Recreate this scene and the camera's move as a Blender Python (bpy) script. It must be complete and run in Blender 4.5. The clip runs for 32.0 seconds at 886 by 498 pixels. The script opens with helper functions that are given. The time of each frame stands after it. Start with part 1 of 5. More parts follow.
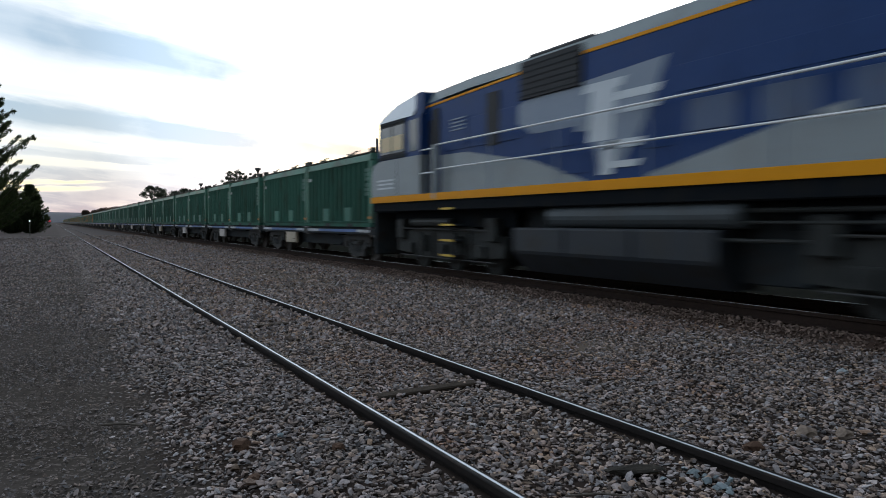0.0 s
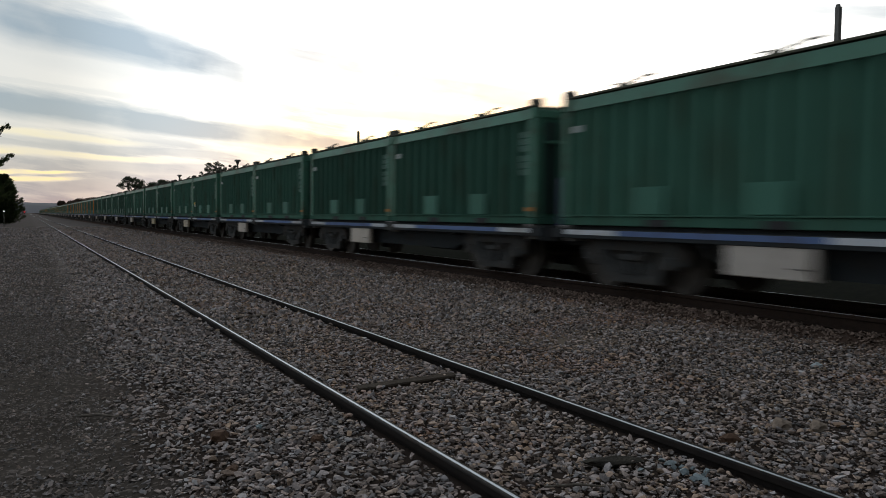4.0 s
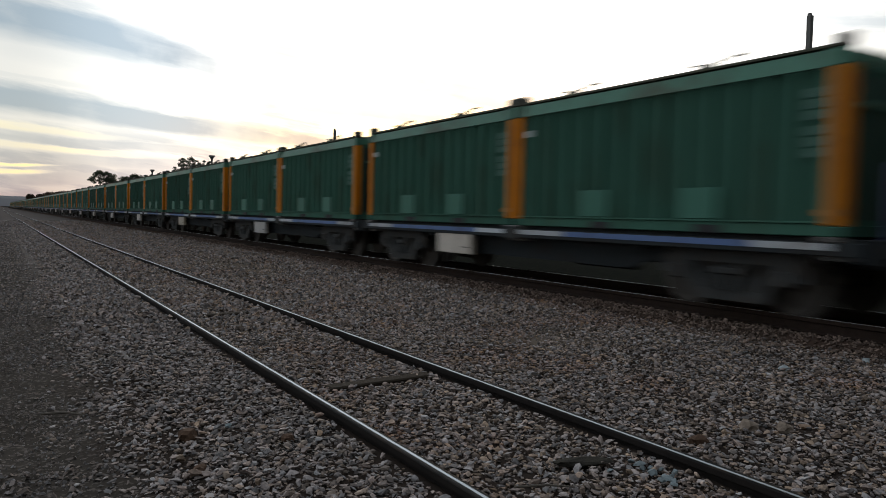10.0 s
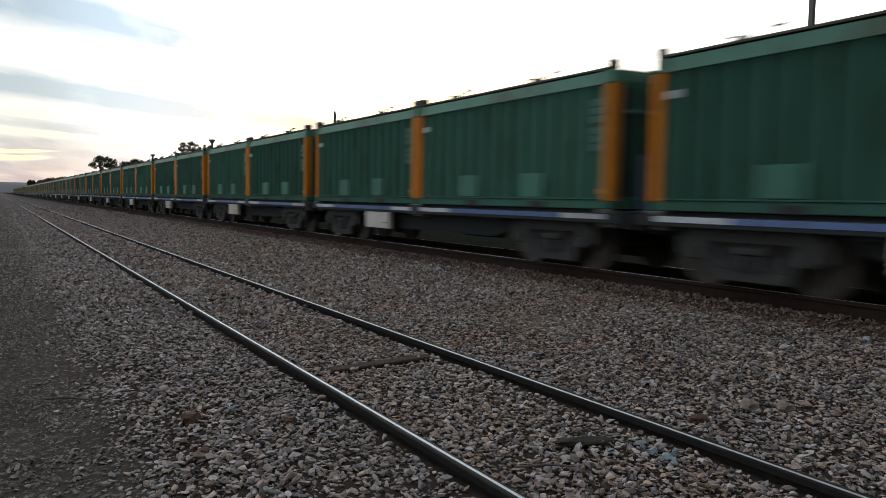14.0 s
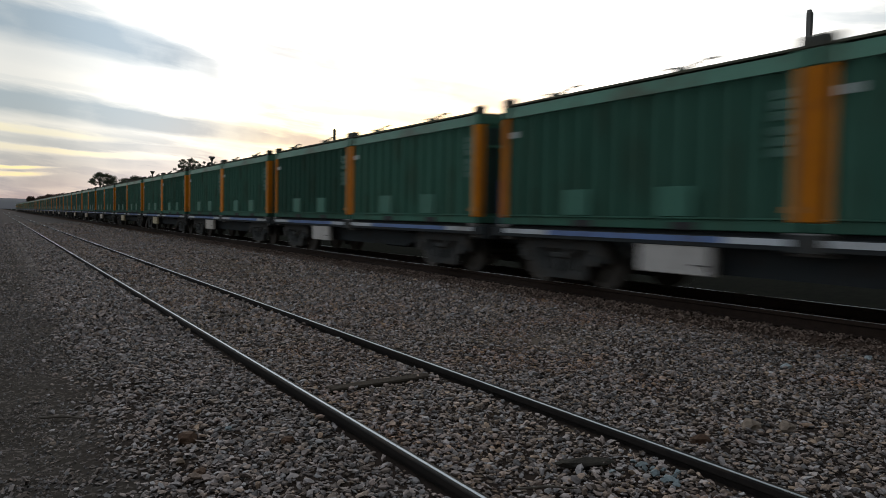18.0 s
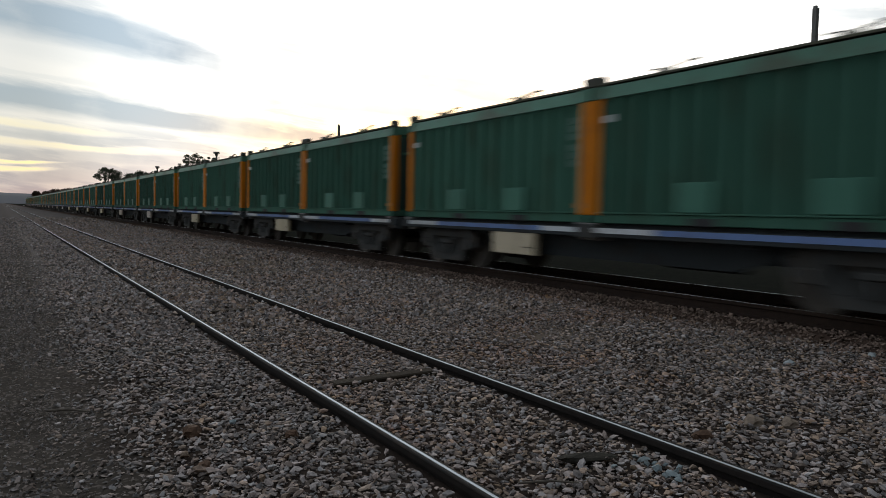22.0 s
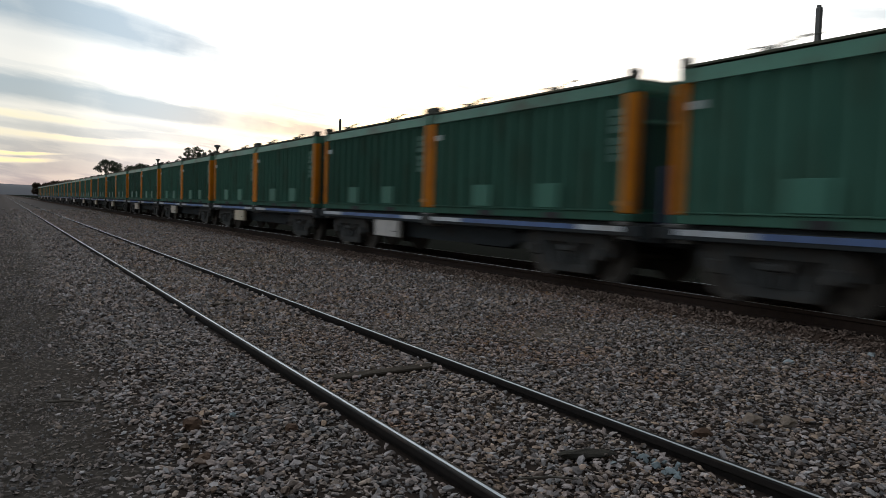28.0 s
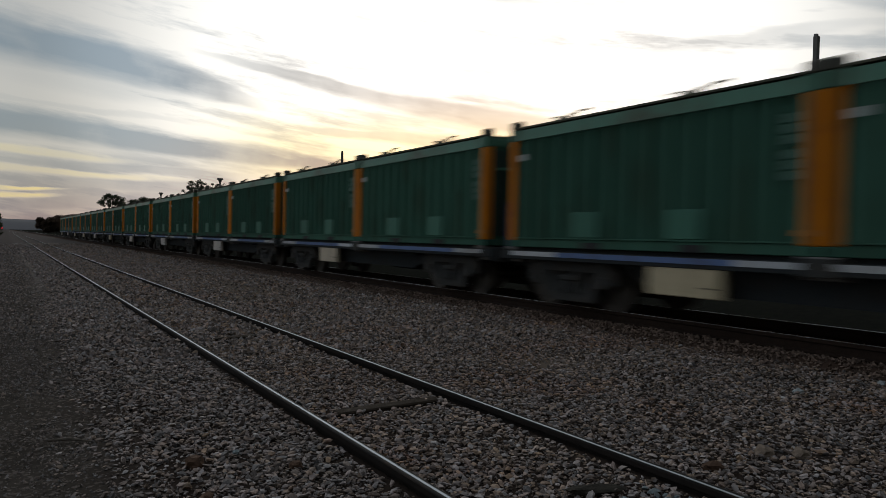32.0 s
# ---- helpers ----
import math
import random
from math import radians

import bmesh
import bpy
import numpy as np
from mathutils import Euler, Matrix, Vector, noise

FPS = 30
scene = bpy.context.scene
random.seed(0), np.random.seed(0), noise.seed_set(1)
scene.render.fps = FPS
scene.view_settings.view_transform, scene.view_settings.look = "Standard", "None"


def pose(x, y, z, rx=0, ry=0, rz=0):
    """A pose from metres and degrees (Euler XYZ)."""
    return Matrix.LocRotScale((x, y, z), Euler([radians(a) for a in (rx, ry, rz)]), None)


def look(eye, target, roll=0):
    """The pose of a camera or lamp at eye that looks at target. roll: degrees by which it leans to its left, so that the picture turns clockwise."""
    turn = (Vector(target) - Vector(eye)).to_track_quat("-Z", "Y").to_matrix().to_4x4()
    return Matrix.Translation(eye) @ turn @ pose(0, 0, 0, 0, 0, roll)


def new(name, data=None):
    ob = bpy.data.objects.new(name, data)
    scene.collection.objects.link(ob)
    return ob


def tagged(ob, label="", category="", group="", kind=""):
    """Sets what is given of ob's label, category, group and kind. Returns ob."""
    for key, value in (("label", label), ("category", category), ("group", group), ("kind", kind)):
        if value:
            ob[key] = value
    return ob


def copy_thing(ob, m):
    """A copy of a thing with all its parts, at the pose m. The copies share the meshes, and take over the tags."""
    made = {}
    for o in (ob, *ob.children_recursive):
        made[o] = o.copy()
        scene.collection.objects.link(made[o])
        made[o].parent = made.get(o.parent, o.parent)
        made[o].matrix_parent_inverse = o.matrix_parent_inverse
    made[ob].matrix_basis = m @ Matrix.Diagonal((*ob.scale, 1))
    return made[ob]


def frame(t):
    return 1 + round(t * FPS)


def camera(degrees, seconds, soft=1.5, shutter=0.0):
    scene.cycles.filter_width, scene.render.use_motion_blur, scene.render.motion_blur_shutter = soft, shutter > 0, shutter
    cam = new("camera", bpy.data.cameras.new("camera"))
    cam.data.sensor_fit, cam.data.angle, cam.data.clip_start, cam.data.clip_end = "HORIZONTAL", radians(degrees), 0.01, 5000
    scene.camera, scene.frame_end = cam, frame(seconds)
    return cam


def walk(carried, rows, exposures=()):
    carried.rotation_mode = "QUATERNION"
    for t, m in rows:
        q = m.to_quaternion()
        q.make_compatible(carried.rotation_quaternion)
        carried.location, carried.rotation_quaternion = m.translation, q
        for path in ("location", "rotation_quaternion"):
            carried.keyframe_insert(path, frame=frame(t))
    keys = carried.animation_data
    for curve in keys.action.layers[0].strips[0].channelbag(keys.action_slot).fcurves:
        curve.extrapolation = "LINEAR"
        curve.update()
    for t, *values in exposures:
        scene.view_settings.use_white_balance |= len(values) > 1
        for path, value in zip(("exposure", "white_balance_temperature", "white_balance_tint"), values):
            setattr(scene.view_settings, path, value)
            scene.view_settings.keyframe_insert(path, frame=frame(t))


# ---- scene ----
# ---------------------------------------------------------------- camera
cam = camera(62.53, 32.0, soft=0.65, shutter=0.56)
walk(cam, [
    (0, pose(-0.021, -0.012, 1.596, 87.96, -0.13, -28.12)),
    (0.5, pose(-0.023, -0.011, 1.590, 88.15, -0.21, -28.50)),
    (1, pose(-0.024, -0.009, 1.586, 88.25, -0.23, -28.77)),
    (1.5, pose(-0.023, -0.004, 1.583, 88.10, -0.35, -29.09)),
    (2, pose(-0.022, -0.008, 1.579, 87.94, -0.57, -29.26)),
    (2.5, pose(-0.021, -0.009, 1.578, 87.82, -0.61, -29.48)),
    (3, pose(-0.019, -0.008, 1.577, 87.62, -0.55, -29.60)),
    (3.5, pose(-0.021, -0.006, 1.578, 87.51, -0.52, -29.53)),
    (5.5, pose(-0.011, 0.001, 1.581, 87.65, -1.45, -30.38)),
    (6, pose(-0.009, -0.001, 1.581, 87.62, -1.54, -30.62)),
    (6.5, pose(-0.008, -0.002, 1.581, 87.43, -1.54, -30.82)),
    (7, pose(-0.009, -0.009, 1.581, 87.34, -1.30, -30.73)),
    (7.5, pose(-0.010, -0.009, 1.580, 87.29, -1.32, -30.75)),
    (8, pose(-0.011, -0.008, 1.580, 87.35, -1.48, -30.99)),
    (8.5, pose(-0.010, -0.007, 1.580, 87.42, -1.45, -31.12)),
    (9, pose(-0.011, -0.004, 1.580, 87.52, -1.52, -31.33)),
    (9.5, pose(-0.009, -0.002, 1.581, 87.52, -1.58, -31.48)),
    (10, pose(-0.005, -0.002, 1.580, 87.51, -1.49, -31.51)),
    (10.5, pose(-0.001, -0.000, 1.580, 87.23, -1.42, -31.58)),
    (11, pose(0.004, 0.001, 1.579, 86.96, -1.30, -31.62)),
    (11.5, pose(0.010, -0.000, 1.577, 86.74, -1.18, -31.75)),
    (12, pose(0.013, -0.003, 1.576, 86.39, -1.10, -31.83)),
    (12.5, pose(0.013, -0.005, 1.575, 86.05, -0.99, -31.66)),
    (13, pose(0.012, -0.006, 1.576, 85.97, -0.89, -31.39)),
    (13.5, pose(0.010, -0.005, 1.577, 86.02, -0.96, -31.38)),
    (14, pose(0.009, -0.006, 1.578, 86.12, -0.96, -31.39)),
    (14.5, pose(0.008, -0.007, 1.579, 86.47, -1.09, -31.47)),
    (15, pose(0.007, -0.009, 1.578, 86.88, -1.29, -31.49)),
    (15.5, pose(0.006, -0.008, 1.583, 87.74, -1.26, -31.51)),
    (17.5, pose(0.014, 0.017, 1.587, 87.55, -1.04, -31.10)),
    (18, pose(0.013, 0.015, 1.587, 87.46, -1.09, -31.47)),
    (18.5, pose(0.011, 0.013, 1.589, 87.67, -1.14, -31.56)),
    (19, pose(0.014, 0.009, 1.590, 87.82, -1.11, -31.71)),
    (19.5, pose(0.018, 0.005, 1.591, 87.87, -1.11, -31.77)),
    (20, pose(0.020, 0.004, 1.590, 87.67, -1.22, -31.70)),
    (20.5, pose(0.019, 0.005, 1.589, 87.45, -1.26, -31.46)),
    (21, pose(0.015, 0.008, 1.589, 87.28, -1.28, -31.28)),
    (21.5, pose(0.012, 0.006, 1.587, 87.18, -1.25, -31.22)),
    (22, pose(0.009, 0.000, 1.583, 87.14, -1.25, -31.14)),
    (22.5, pose(0.006, -0.001, 1.583, 87.18, -1.19, -31.23)),
    (23, pose(0.004, -0.002, 1.583, 87.08, -1.26, -31.23)),
    (23.5, pose(0.002, -0.004, 1.583, 87.10, -1.31, -31.26)),
    (24, pose(0.002, -0.005, 1.582, 87.17, -1.24, -31.22)),
    (24.5, pose(0.002, -0.004, 1.581, 87.15, -1.19, -31.31)),
    (25, pose(0.003, -0.005, 1.581, 86.98, -1.35, -31.63)),
    (25.5, pose(-0.000, -0.004, 1.580, 86.89, -1.43, -31.75)),
    (27.5, pose(-0.002, 0.008, 1.580, 86.69, -1.87, -31.36)),
    (28, pose(-0.002, 0.005, 1.580, 86.81, -1.86, -31.12)),
    (28.5, pose(-0.001, -0.001, 1.581, 87.20, -1.77, -31.24)),
    (29, pose(-0.001, -0.004, 1.583, 88.03, -1.68, -31.13)),
    (29.5, pose(0.001, -0.004, 1.587, 88.73, -1.55, -31.04)),
    (30, pose(0.003, -0.001, 1.592, 89.36, -1.52, -31.00)),
    (30.5, pose(0.005, 0.009, 1.591, 89.48, -1.35, -30.96)),
    (31, pose(0.005, 0.023, 1.594, 89.40, -1.24, -31.04)),
    (31.5, pose(0.003, 0.032, 1.595, 89.33, -1.21, -31.00)),
    (32, pose(0.001, 0.036, 1.595, 89.16, -1.23, -30.96)),
], exposures=[(0, 0.30, 5900, 10), (0.5, -0.05, 6000, 10), (1, -0.28, 6250, 10), (2, -0.32, 6380, 10), (3, -0.22, 6400, 10), (6, -0.14, 6420, 10), (9, -0.11, 6430, 10), (11, 0.03, 6430, 10), (13, 0.30, 6430, 10), (14, 0.34, 6430, 10), (14.5, 0.18, 6430, 10), (15, -0.04, 6430, 10), (18, -0.15, 6430, 10), (20, -0.16, 6430, 10), (22, -0.08, 6430, 10), (24, 0.04, 6430, 10), (25, 0.03, 6430, 10), (28.5, 0.00, 6430, 10), (29.5, -0.40, 6440, 10), (30, -0.80, 6480, 10), (32, -0.80, 6480, 10)])

# ---------------------------------------------------------------- plan, in metres
NEAR_RAIL, GAUGE = 2.145, 1.505          # siding rail heads, centre to centre
SIDING_TOP = 0.136
TRAIN_X, MAIN_TOP = 9.31, 0.45           # main line's axis and rail head
PITCH = 13.0                             # wagon length over couplers
WAGONS = 55
TRAVEL = [(0, -19.55), (1, -0.85), (2, 17.06), (3, 35.81), (4.5, 63.15), (6, 90.64), (7, 109.09), (8, 127.29), (9, 145.98), (10, 164.33), (11, 182.91), (12, 201.0),
          (13, 219.9), (14, 238.7), (15, 256.95), (16.5, 284.9), (18, 313.05), (19, 331.3), (20, 350.2), (21, 368.36), (22, 387.22), (23, 405.54), (24, 424.5), (25, 442.7),
          (26.5, 470.9), (28, 499.0), (29, 517.38), (30, 536.37), (31, 554.62), (32, 573.06)]

# ---------------------------------------------------------------- world and sun
GLOW_AZ, GLOW_EL = radians(35), radians(11)


def build_world():
    w = bpy.data.worlds.new("dusk_sky")
    scene.world = w
    w.use_nodes = True
    nt = w.node_tree
    nt.nodes.clear()
    N, K = nt.nodes.new, nt.links.new

    def math_(op, a, b=None, clamp=False):
        n = N("ShaderNodeMath")
        n.operation, n.use_clamp = op, clamp
        for i, q in enumerate((a, b)):
            if q is None:
                continue
            if isinstance(q, (int, float)):
                n.inputs[i].default_value = q
            else:
                K(q, n.inputs[i])
        return n.outputs[0]

    def ranged(q, a, b, c, d, smooth=True):
        n = N("ShaderNodeMapRange")
        n.interpolation_type = "SMOOTHSTEP" if smooth else "LINEAR"
        K(q, n.inputs[0])
        for i, val in enumerate((a, b, c, d)):
            n.inputs[i + 1].default_value = val
        return n.outputs[0]

    def mixed(fac, a, b, kind="MIX"):
        n = N("ShaderNodeMix")
        n.data_type, n.blend_type = "RGBA", kind
        for i, q in ((0, fac), (6, a), (7, b)):
            if isinstance(q, (int, float)):
                n.inputs[i].default_value = q
            elif isinstance(q, tuple):
                n.inputs[i].default_value = (*q, 1)
            else:
                K(q, n.inputs[i])
        return n.outputs[2]

    co = N("ShaderNodeTexCoord").outputs["Generated"]
    sep = N("ShaderNodeSeparateXYZ")
    K(co, sep.inputs[0])
    x, y, z = sep.outputs
    # the sky seen flat, along and above a heading of 30 degrees
    fwd = math_("ADD", math_("MULTIPLY", x, 0.5), math_("MULTIPLY", y, 0.866))
    ahead = math_("MAXIMUM", fwd, 0.05)
    u = math_("DIVIDE", math_("SUBTRACT", math_("MULTIPLY", x, 0.866), math_("MULTIPLY", y, 0.5)), ahead)
    v = math_("DIVIDE", z, ahead)

    def streaks(sx, sz, seed, detail=7.0, rough=0.6):
        comb = N("ShaderNodeCombineXYZ")
        K(math_("MULTIPLY", x, sx), comb.inputs[0])
        K(math_("ADD", math_("MULTIPLY", z, sz), math_("MULTIPLY", x, sz * .14)), comb.inputs[1])
        K(math_("ADD", math_("MULTIPLY", y, sx), seed), comb.inputs[2])
        n = N("ShaderNodeTexNoise")
        n.inputs["Scale"].default_value = 1.0
        n.inputs["Detail"].default_value = detail
        n.inputs["Roughness"].default_value = rough
        K(comb.outputs[0], n.inputs["Vector"])
        return n.outputs[0]

    broad, fine = streaks(3.0, 14.0, 3.7), streaks(9.0, 60.0, 9.1)
    warp = math_("ADD", math_("MULTIPLY", math_("SUBTRACT", broad, 0.5), 0.034), math_("MULTIPLY", math_("SUBTRACT", fine, 0.5), 0.020))
    wavy = math_("ADD", v, math_("MULTIPLY", warp, ranged(v, 0.03, 0.16, 0.35, 1.0)))
    edge = ranged(fine, 0.25, 0.75, 0.85, 1.25, False)

    def bank(stops):
        """A bank of cloud: across the sky, its height, half its depth and its thickness."""
        ramp = N("ShaderNodeValToRGB")
        K(ranged(u, -0.8, 0.8, 0.0, 1.0, False), ramp.inputs[0])
        e = ramp.color_ramp.elements
        while len(e) < len(stops):
            e.new(0.5)
        for el, (a, h, half, k) in zip(e, stops):
            el.position, el.color = (a + .8) / 1.6, (h * 2.5, half * 20, k, 1)
        parts = N("ShaderNodeSeparateColor")
        K(ramp.outputs[0], parts.inputs[0])
        off = math_("ABSOLUTE", math_("SUBTRACT", wavy, math_("MULTIPLY", parts.outputs[0], 0.4)))
        off = math_("MULTIPLY", math_("DIVIDE", off, math_("MULTIPLY", parts.outputs[1], 0.05)), edge)
        return math_("MULTIPLY", ranged(off, 0.35, 1.45, 1.0, 0.0), parts.outputs[2])

    # a thin veil low down, away from the glow
    veil = math_("MULTIPLY", ranged(v, 0.065, 0.145, 0.92, 0.0), ranged(u, -0.30, 0.02, 1.0, 0.0))
    mask = math_("ADD", math_("MULTIPLY", broad, 0.12), math_("MULTIPLY", veil, ranged(fine, 0.36, 0.62, 0.60, 1.10)))
    mask = math_("MAXIMUM", mask, bank([(-.737, .302, .031, .75), (-.587, .265, .038, 1), (-.435, .235, .034, 1), (-.352, .214, .027, 1), (-.293, .196, .0165, .85), (-.245, .181, .0080, .4), (-.21, .17, .003, 0)]))
    mask = math_("MAXIMUM", mask, bank([(-.344, .251, .004, 0), (-.283, .238, .008, .5), (-.202, .217, .011, .72), (-.13, .201, .0144, .78), (-.053, .185, .0165, .8), (.027, .171, .0185, .75), (.18, .1445, .0190, .6), (.3, .13, .02, 0)]))
    mask = math_("MAXIMUM", mask, bank([(-.737, .264, .031, .06), (-.586, .227, .028, .14), (-.434, .198, .023, .30), (-.303, .188, .0206, .28), (-.201, .186, .0154, .2), (-.13, .186, .0103, 0)]))
    mask = math_("MAXIMUM", mask, bank([(-.736, .2007, .0051, .2), (-.585, .1808, .0055, .2), (-.459, .1636, .005, .25), (-.333, .1525, .0051, .2), (-.271, .1464, .0041, 0)]))
    mask = math_("MAXIMUM", mask, bank([(-.236, .155, .003, 0), (-.18, .1496, .0060, .5), (-.078, .141, .0093, .65), (.025, .133, .0113, .65), (.18, .119, .0103, .5), (.3, .11, .01, 0)]))
    mask = math_("MAXIMUM", mask, bank([(-.735, .174, .0220, 1), (-.585, .1497, .0235, 1), (-.44, .130, .0205, 1), (-.30, .112, .0165, 1), (-.223, .1046, .0145, 1), (-.15, .0985, .0125, .95), (-.08, .092, .009, .75), (-.03, .087, .004, 0)]))
    mask = math_("MAXIMUM", mask, bank([(-.735, .107, .0072, .7), (-.584, .0956, .0082, .8), (-.433, .0865, .0093, .85), (-.28, .0783, .0103, .8), (-.178, .0745, .0093, .5), (-.1, .07, .0093, 0)]))
    mask = math_("MAXIMUM", mask, bank([(-.734, .067, .0067, .75), (-.584, .0652, .0072, .85), (-.483, .065, .0113, .9), (-.382, .0622, .0154, .9), (-.229, .058, .0154, .8), (-.1, .055, .015, .3)]))
    mask = math_("MAXIMUM", mask, bank([(-.733, .030, .0093, .9), (-.583, .0316, .0103, .9), (-.482, .0395, .0154, .95), (-.381, .0443, .0154, .9), (-.229, .0427, .0206, .8), (-.1, .04, .02, .4)]))
    mask = math_("MAXIMUM", mask, bank([(.25, .265, .006, 0), (.298, .267, .010, .36), (.414, .277, .014, .42), (.517, .296, .013, .36), (.6, .31, .01, .2)]))
    mask = math_("MAXIMUM", mask, bank([(.40, .352, .006, 0), (.50, .350, .010, .4), (.62, .338, .014, .5), (.75, .325, .015, .5)]))
    wisp = math_("MULTIPLY", math_("MULTIPLY", ranged(streaks(4.2, 30.0, 21.3, 9.0, 0.62), 0.47, 0.66, 0.0, 0.62), ranged(u, -0.55, -0.35, 0.35, 1.0)), math_("MULTIPLY", ranged(v, 0.06, 0.12, 0.0, 1.0), ranged(v, 0.26, 0.40, 1.0, 0.45)))
    mask = math_("MAXIMUM", mask, wisp)
    mask = math_("MAXIMUM", mask, bank([(.12, .212, .003, 0), (.165, .214, .004, .25), (.298, .222, .005, .25), (.36, .226, .004, 0)]))
    # bright gaps low down
    puff = N("ShaderNodeTexNoise")
    puff.inputs["Scale"].default_value, puff.inputs["Detail"].default_value = 9.0, 8.0
    K(co, puff.inputs["Vector"])
    mask = math_("MULTIPLY", mask, ranged(puff.outputs[0], 0.34, 0.60, 0.80, 1.05))
    gap = math_("MAXIMUM", bank([(-.8, .0555, .0034, 1), (-.585, .0553, .0034, 1), (-.53, .0555, .0028, 1), (-.485, .056, .001, 0)]), bank([(-.8, .0462, .0044, 1), (-.585, .0465, .0042, 1), (-.53, .0466, .003, 1), (-.495, .047, .001, 0)]))
    for stops in ([(-.8, .090, .0050, .7), (-.584, .0830, .0055, .75), (-.46, .0765, .0055, .7), (-.357, .0710, .0040, .5), (-.3, .068, .002, 0)], [(-.8, .125, .006, .5), (-.584, .1130, .0060, .55), (-.46, .100, .0055, .5), (-.38, .094, .003, 0)]):
        gap = math_("MAXIMUM", gap, bank(stops))
    gap = math_("MULTIPLY", gap, ranged(fine, 0.35, 0.55, 0.55, 1.0))
    mask = math_("MULTIPLY", mask, math_("SUBTRACT", 1.0, gap))
    front = ranged(fwd, 0.15, 0.45, 0.0, 1.0)
    elsewhere = ranged(broad, 0.42, 0.62, 0.15, 0.65)
    mask = math_("ADD", math_("MULTIPLY", mask, front), math_("MULTIPLY", elsewhere, math_("SUBTRACT", 1.0, front)))
    mask = math_("MULTIPLY", mask, ranged(fine, 0.25, 0.6, 0.88, 1.03), True)

    g = Vector((math.sin(GLOW_AZ) * math.cos(GLOW_EL), math.cos(GLOW_AZ) * math.cos(GLOW_EL), math.sin(GLOW_EL)))
    dot = math_("ADD", math_("ADD", math_("MULTIPLY", x, g.x), math_("MULTIPLY", y, g.y)), math_("MULTIPLY", z, g.z))
    along = math_("ADD", math_("MULTIPLY", y, 0.8), math_("ADD", math_("MULTIPLY", x, -0.25), math_("MULTIPLY", z, 0.42)))
    level = math_("ADD", ranged(along, -0.55, 0.9, 0.05, 0.92, False), ranged(dot, 0.83, 0.985, 0.0, 1.5))
    level = math_("MULTIPLY", level, math_("ADD", 0.80, math_("MULTIPLY", ranged(dot, 0.3, 0.85, 1.0, 0.0), math_("MULTIPLY", math_("MAXIMUM", z, 0.0), 0.75))))
    level = math_("MULTIPLY", level, ranged(dot, 0.3, 0.85, 1.0, 1.25))
    cool = mixed(ranged(dot, 0.3, 0.97, 0.0, 1.0), (0.86, 0.93, 1.0), (1.0, 0.985, 0.94))
    low = ranged(z, 0.02, 0.13, 1.0, 0.0)
    tint = mixed(ranged(z, 0.0, 0.024, 1.0, 0.0), mixed(low, cool, (0.98, 0.95, 0.88)), (0.95, 0.76, 0.70))
    tint = mixed(gap, tint, (1.0, 0.87, 0.48))
    clouds = mixed(low, (0.365, 0.475, 0.58), (0.345, 0.43, 0.55))
    clouds = mixed(ranged(dot, 0.86, 0.97, 0.0, 1.0), clouds, (0.155, 0.182, 0.215))
    clouds = mixed(ranged(z, 0.0, 0.025, 0.5, 0.0), clouds, (0.44, 0.37, 0.40))
    amber = math_("MULTIPLY", math_("MULTIPLY", ranged(v, 0.05, 0.09, 0.0, 0.85), ranged(v, 0.12, 0.20, 1.0, 0.0)), math_("MULTIPLY", ranged(u, -0.38, -0.18, 0.0, 1.0), ranged(u, 0.10, 0.45, 1.0, 0.0)))
    tint = mixed(amber, tint, (1.0, 0.87, 0.50))
    colour = mixed(mask, tint, clouds)
    level = math_("MULTIPLY", level, math_("SUBTRACT", 1.0, math_("MULTIPLY", front, ranged(u, -0.62, -0.12, 0.10, 0.0))))
    level = math_("MULTIPLY", level, math_("ADD", 1.0, math_("MULTIPLY", math_("MULTIPLY", gap, front), 0.30)))
    sky = N("ShaderNodeTexSky")
    sky.sky_type, sky.sun_disc = "NISHITA", False
    sky.sun_elevation, sky.sun_rotation = radians(2.5), GLOW_AZ
    bg1, bg2, add, out = N("ShaderNodeBackground"), N("ShaderNodeBackground"), N("ShaderNodeAddShader"), N("ShaderNodeOutputWorld")
    K(colour, bg1.inputs[0])
    K(level, bg1.inputs[1])
    K(sky.outputs[0], bg2.inputs[0])
    bg2.inputs[1].default_value = 0.05
    K(bg1.outputs[0], add.inputs[0])
    K(bg2.outputs[0], add.inputs[1])
    K(add.outputs[0], out.inputs[0])


build_world()
sun = new("sun", bpy.data.lights.new("sun", "SUN"))
sun.data.energy, sun.data.angle, sun.data.color = 0.35, radians(30), (1.0, 0.86, 0.68)
sun.matrix_world = look((0, 0, 30), (-math.sin(GLOW_AZ) * 30, -math.cos(GLOW_AZ) * 30, 30 - 30 * math.tan(radians(14))))


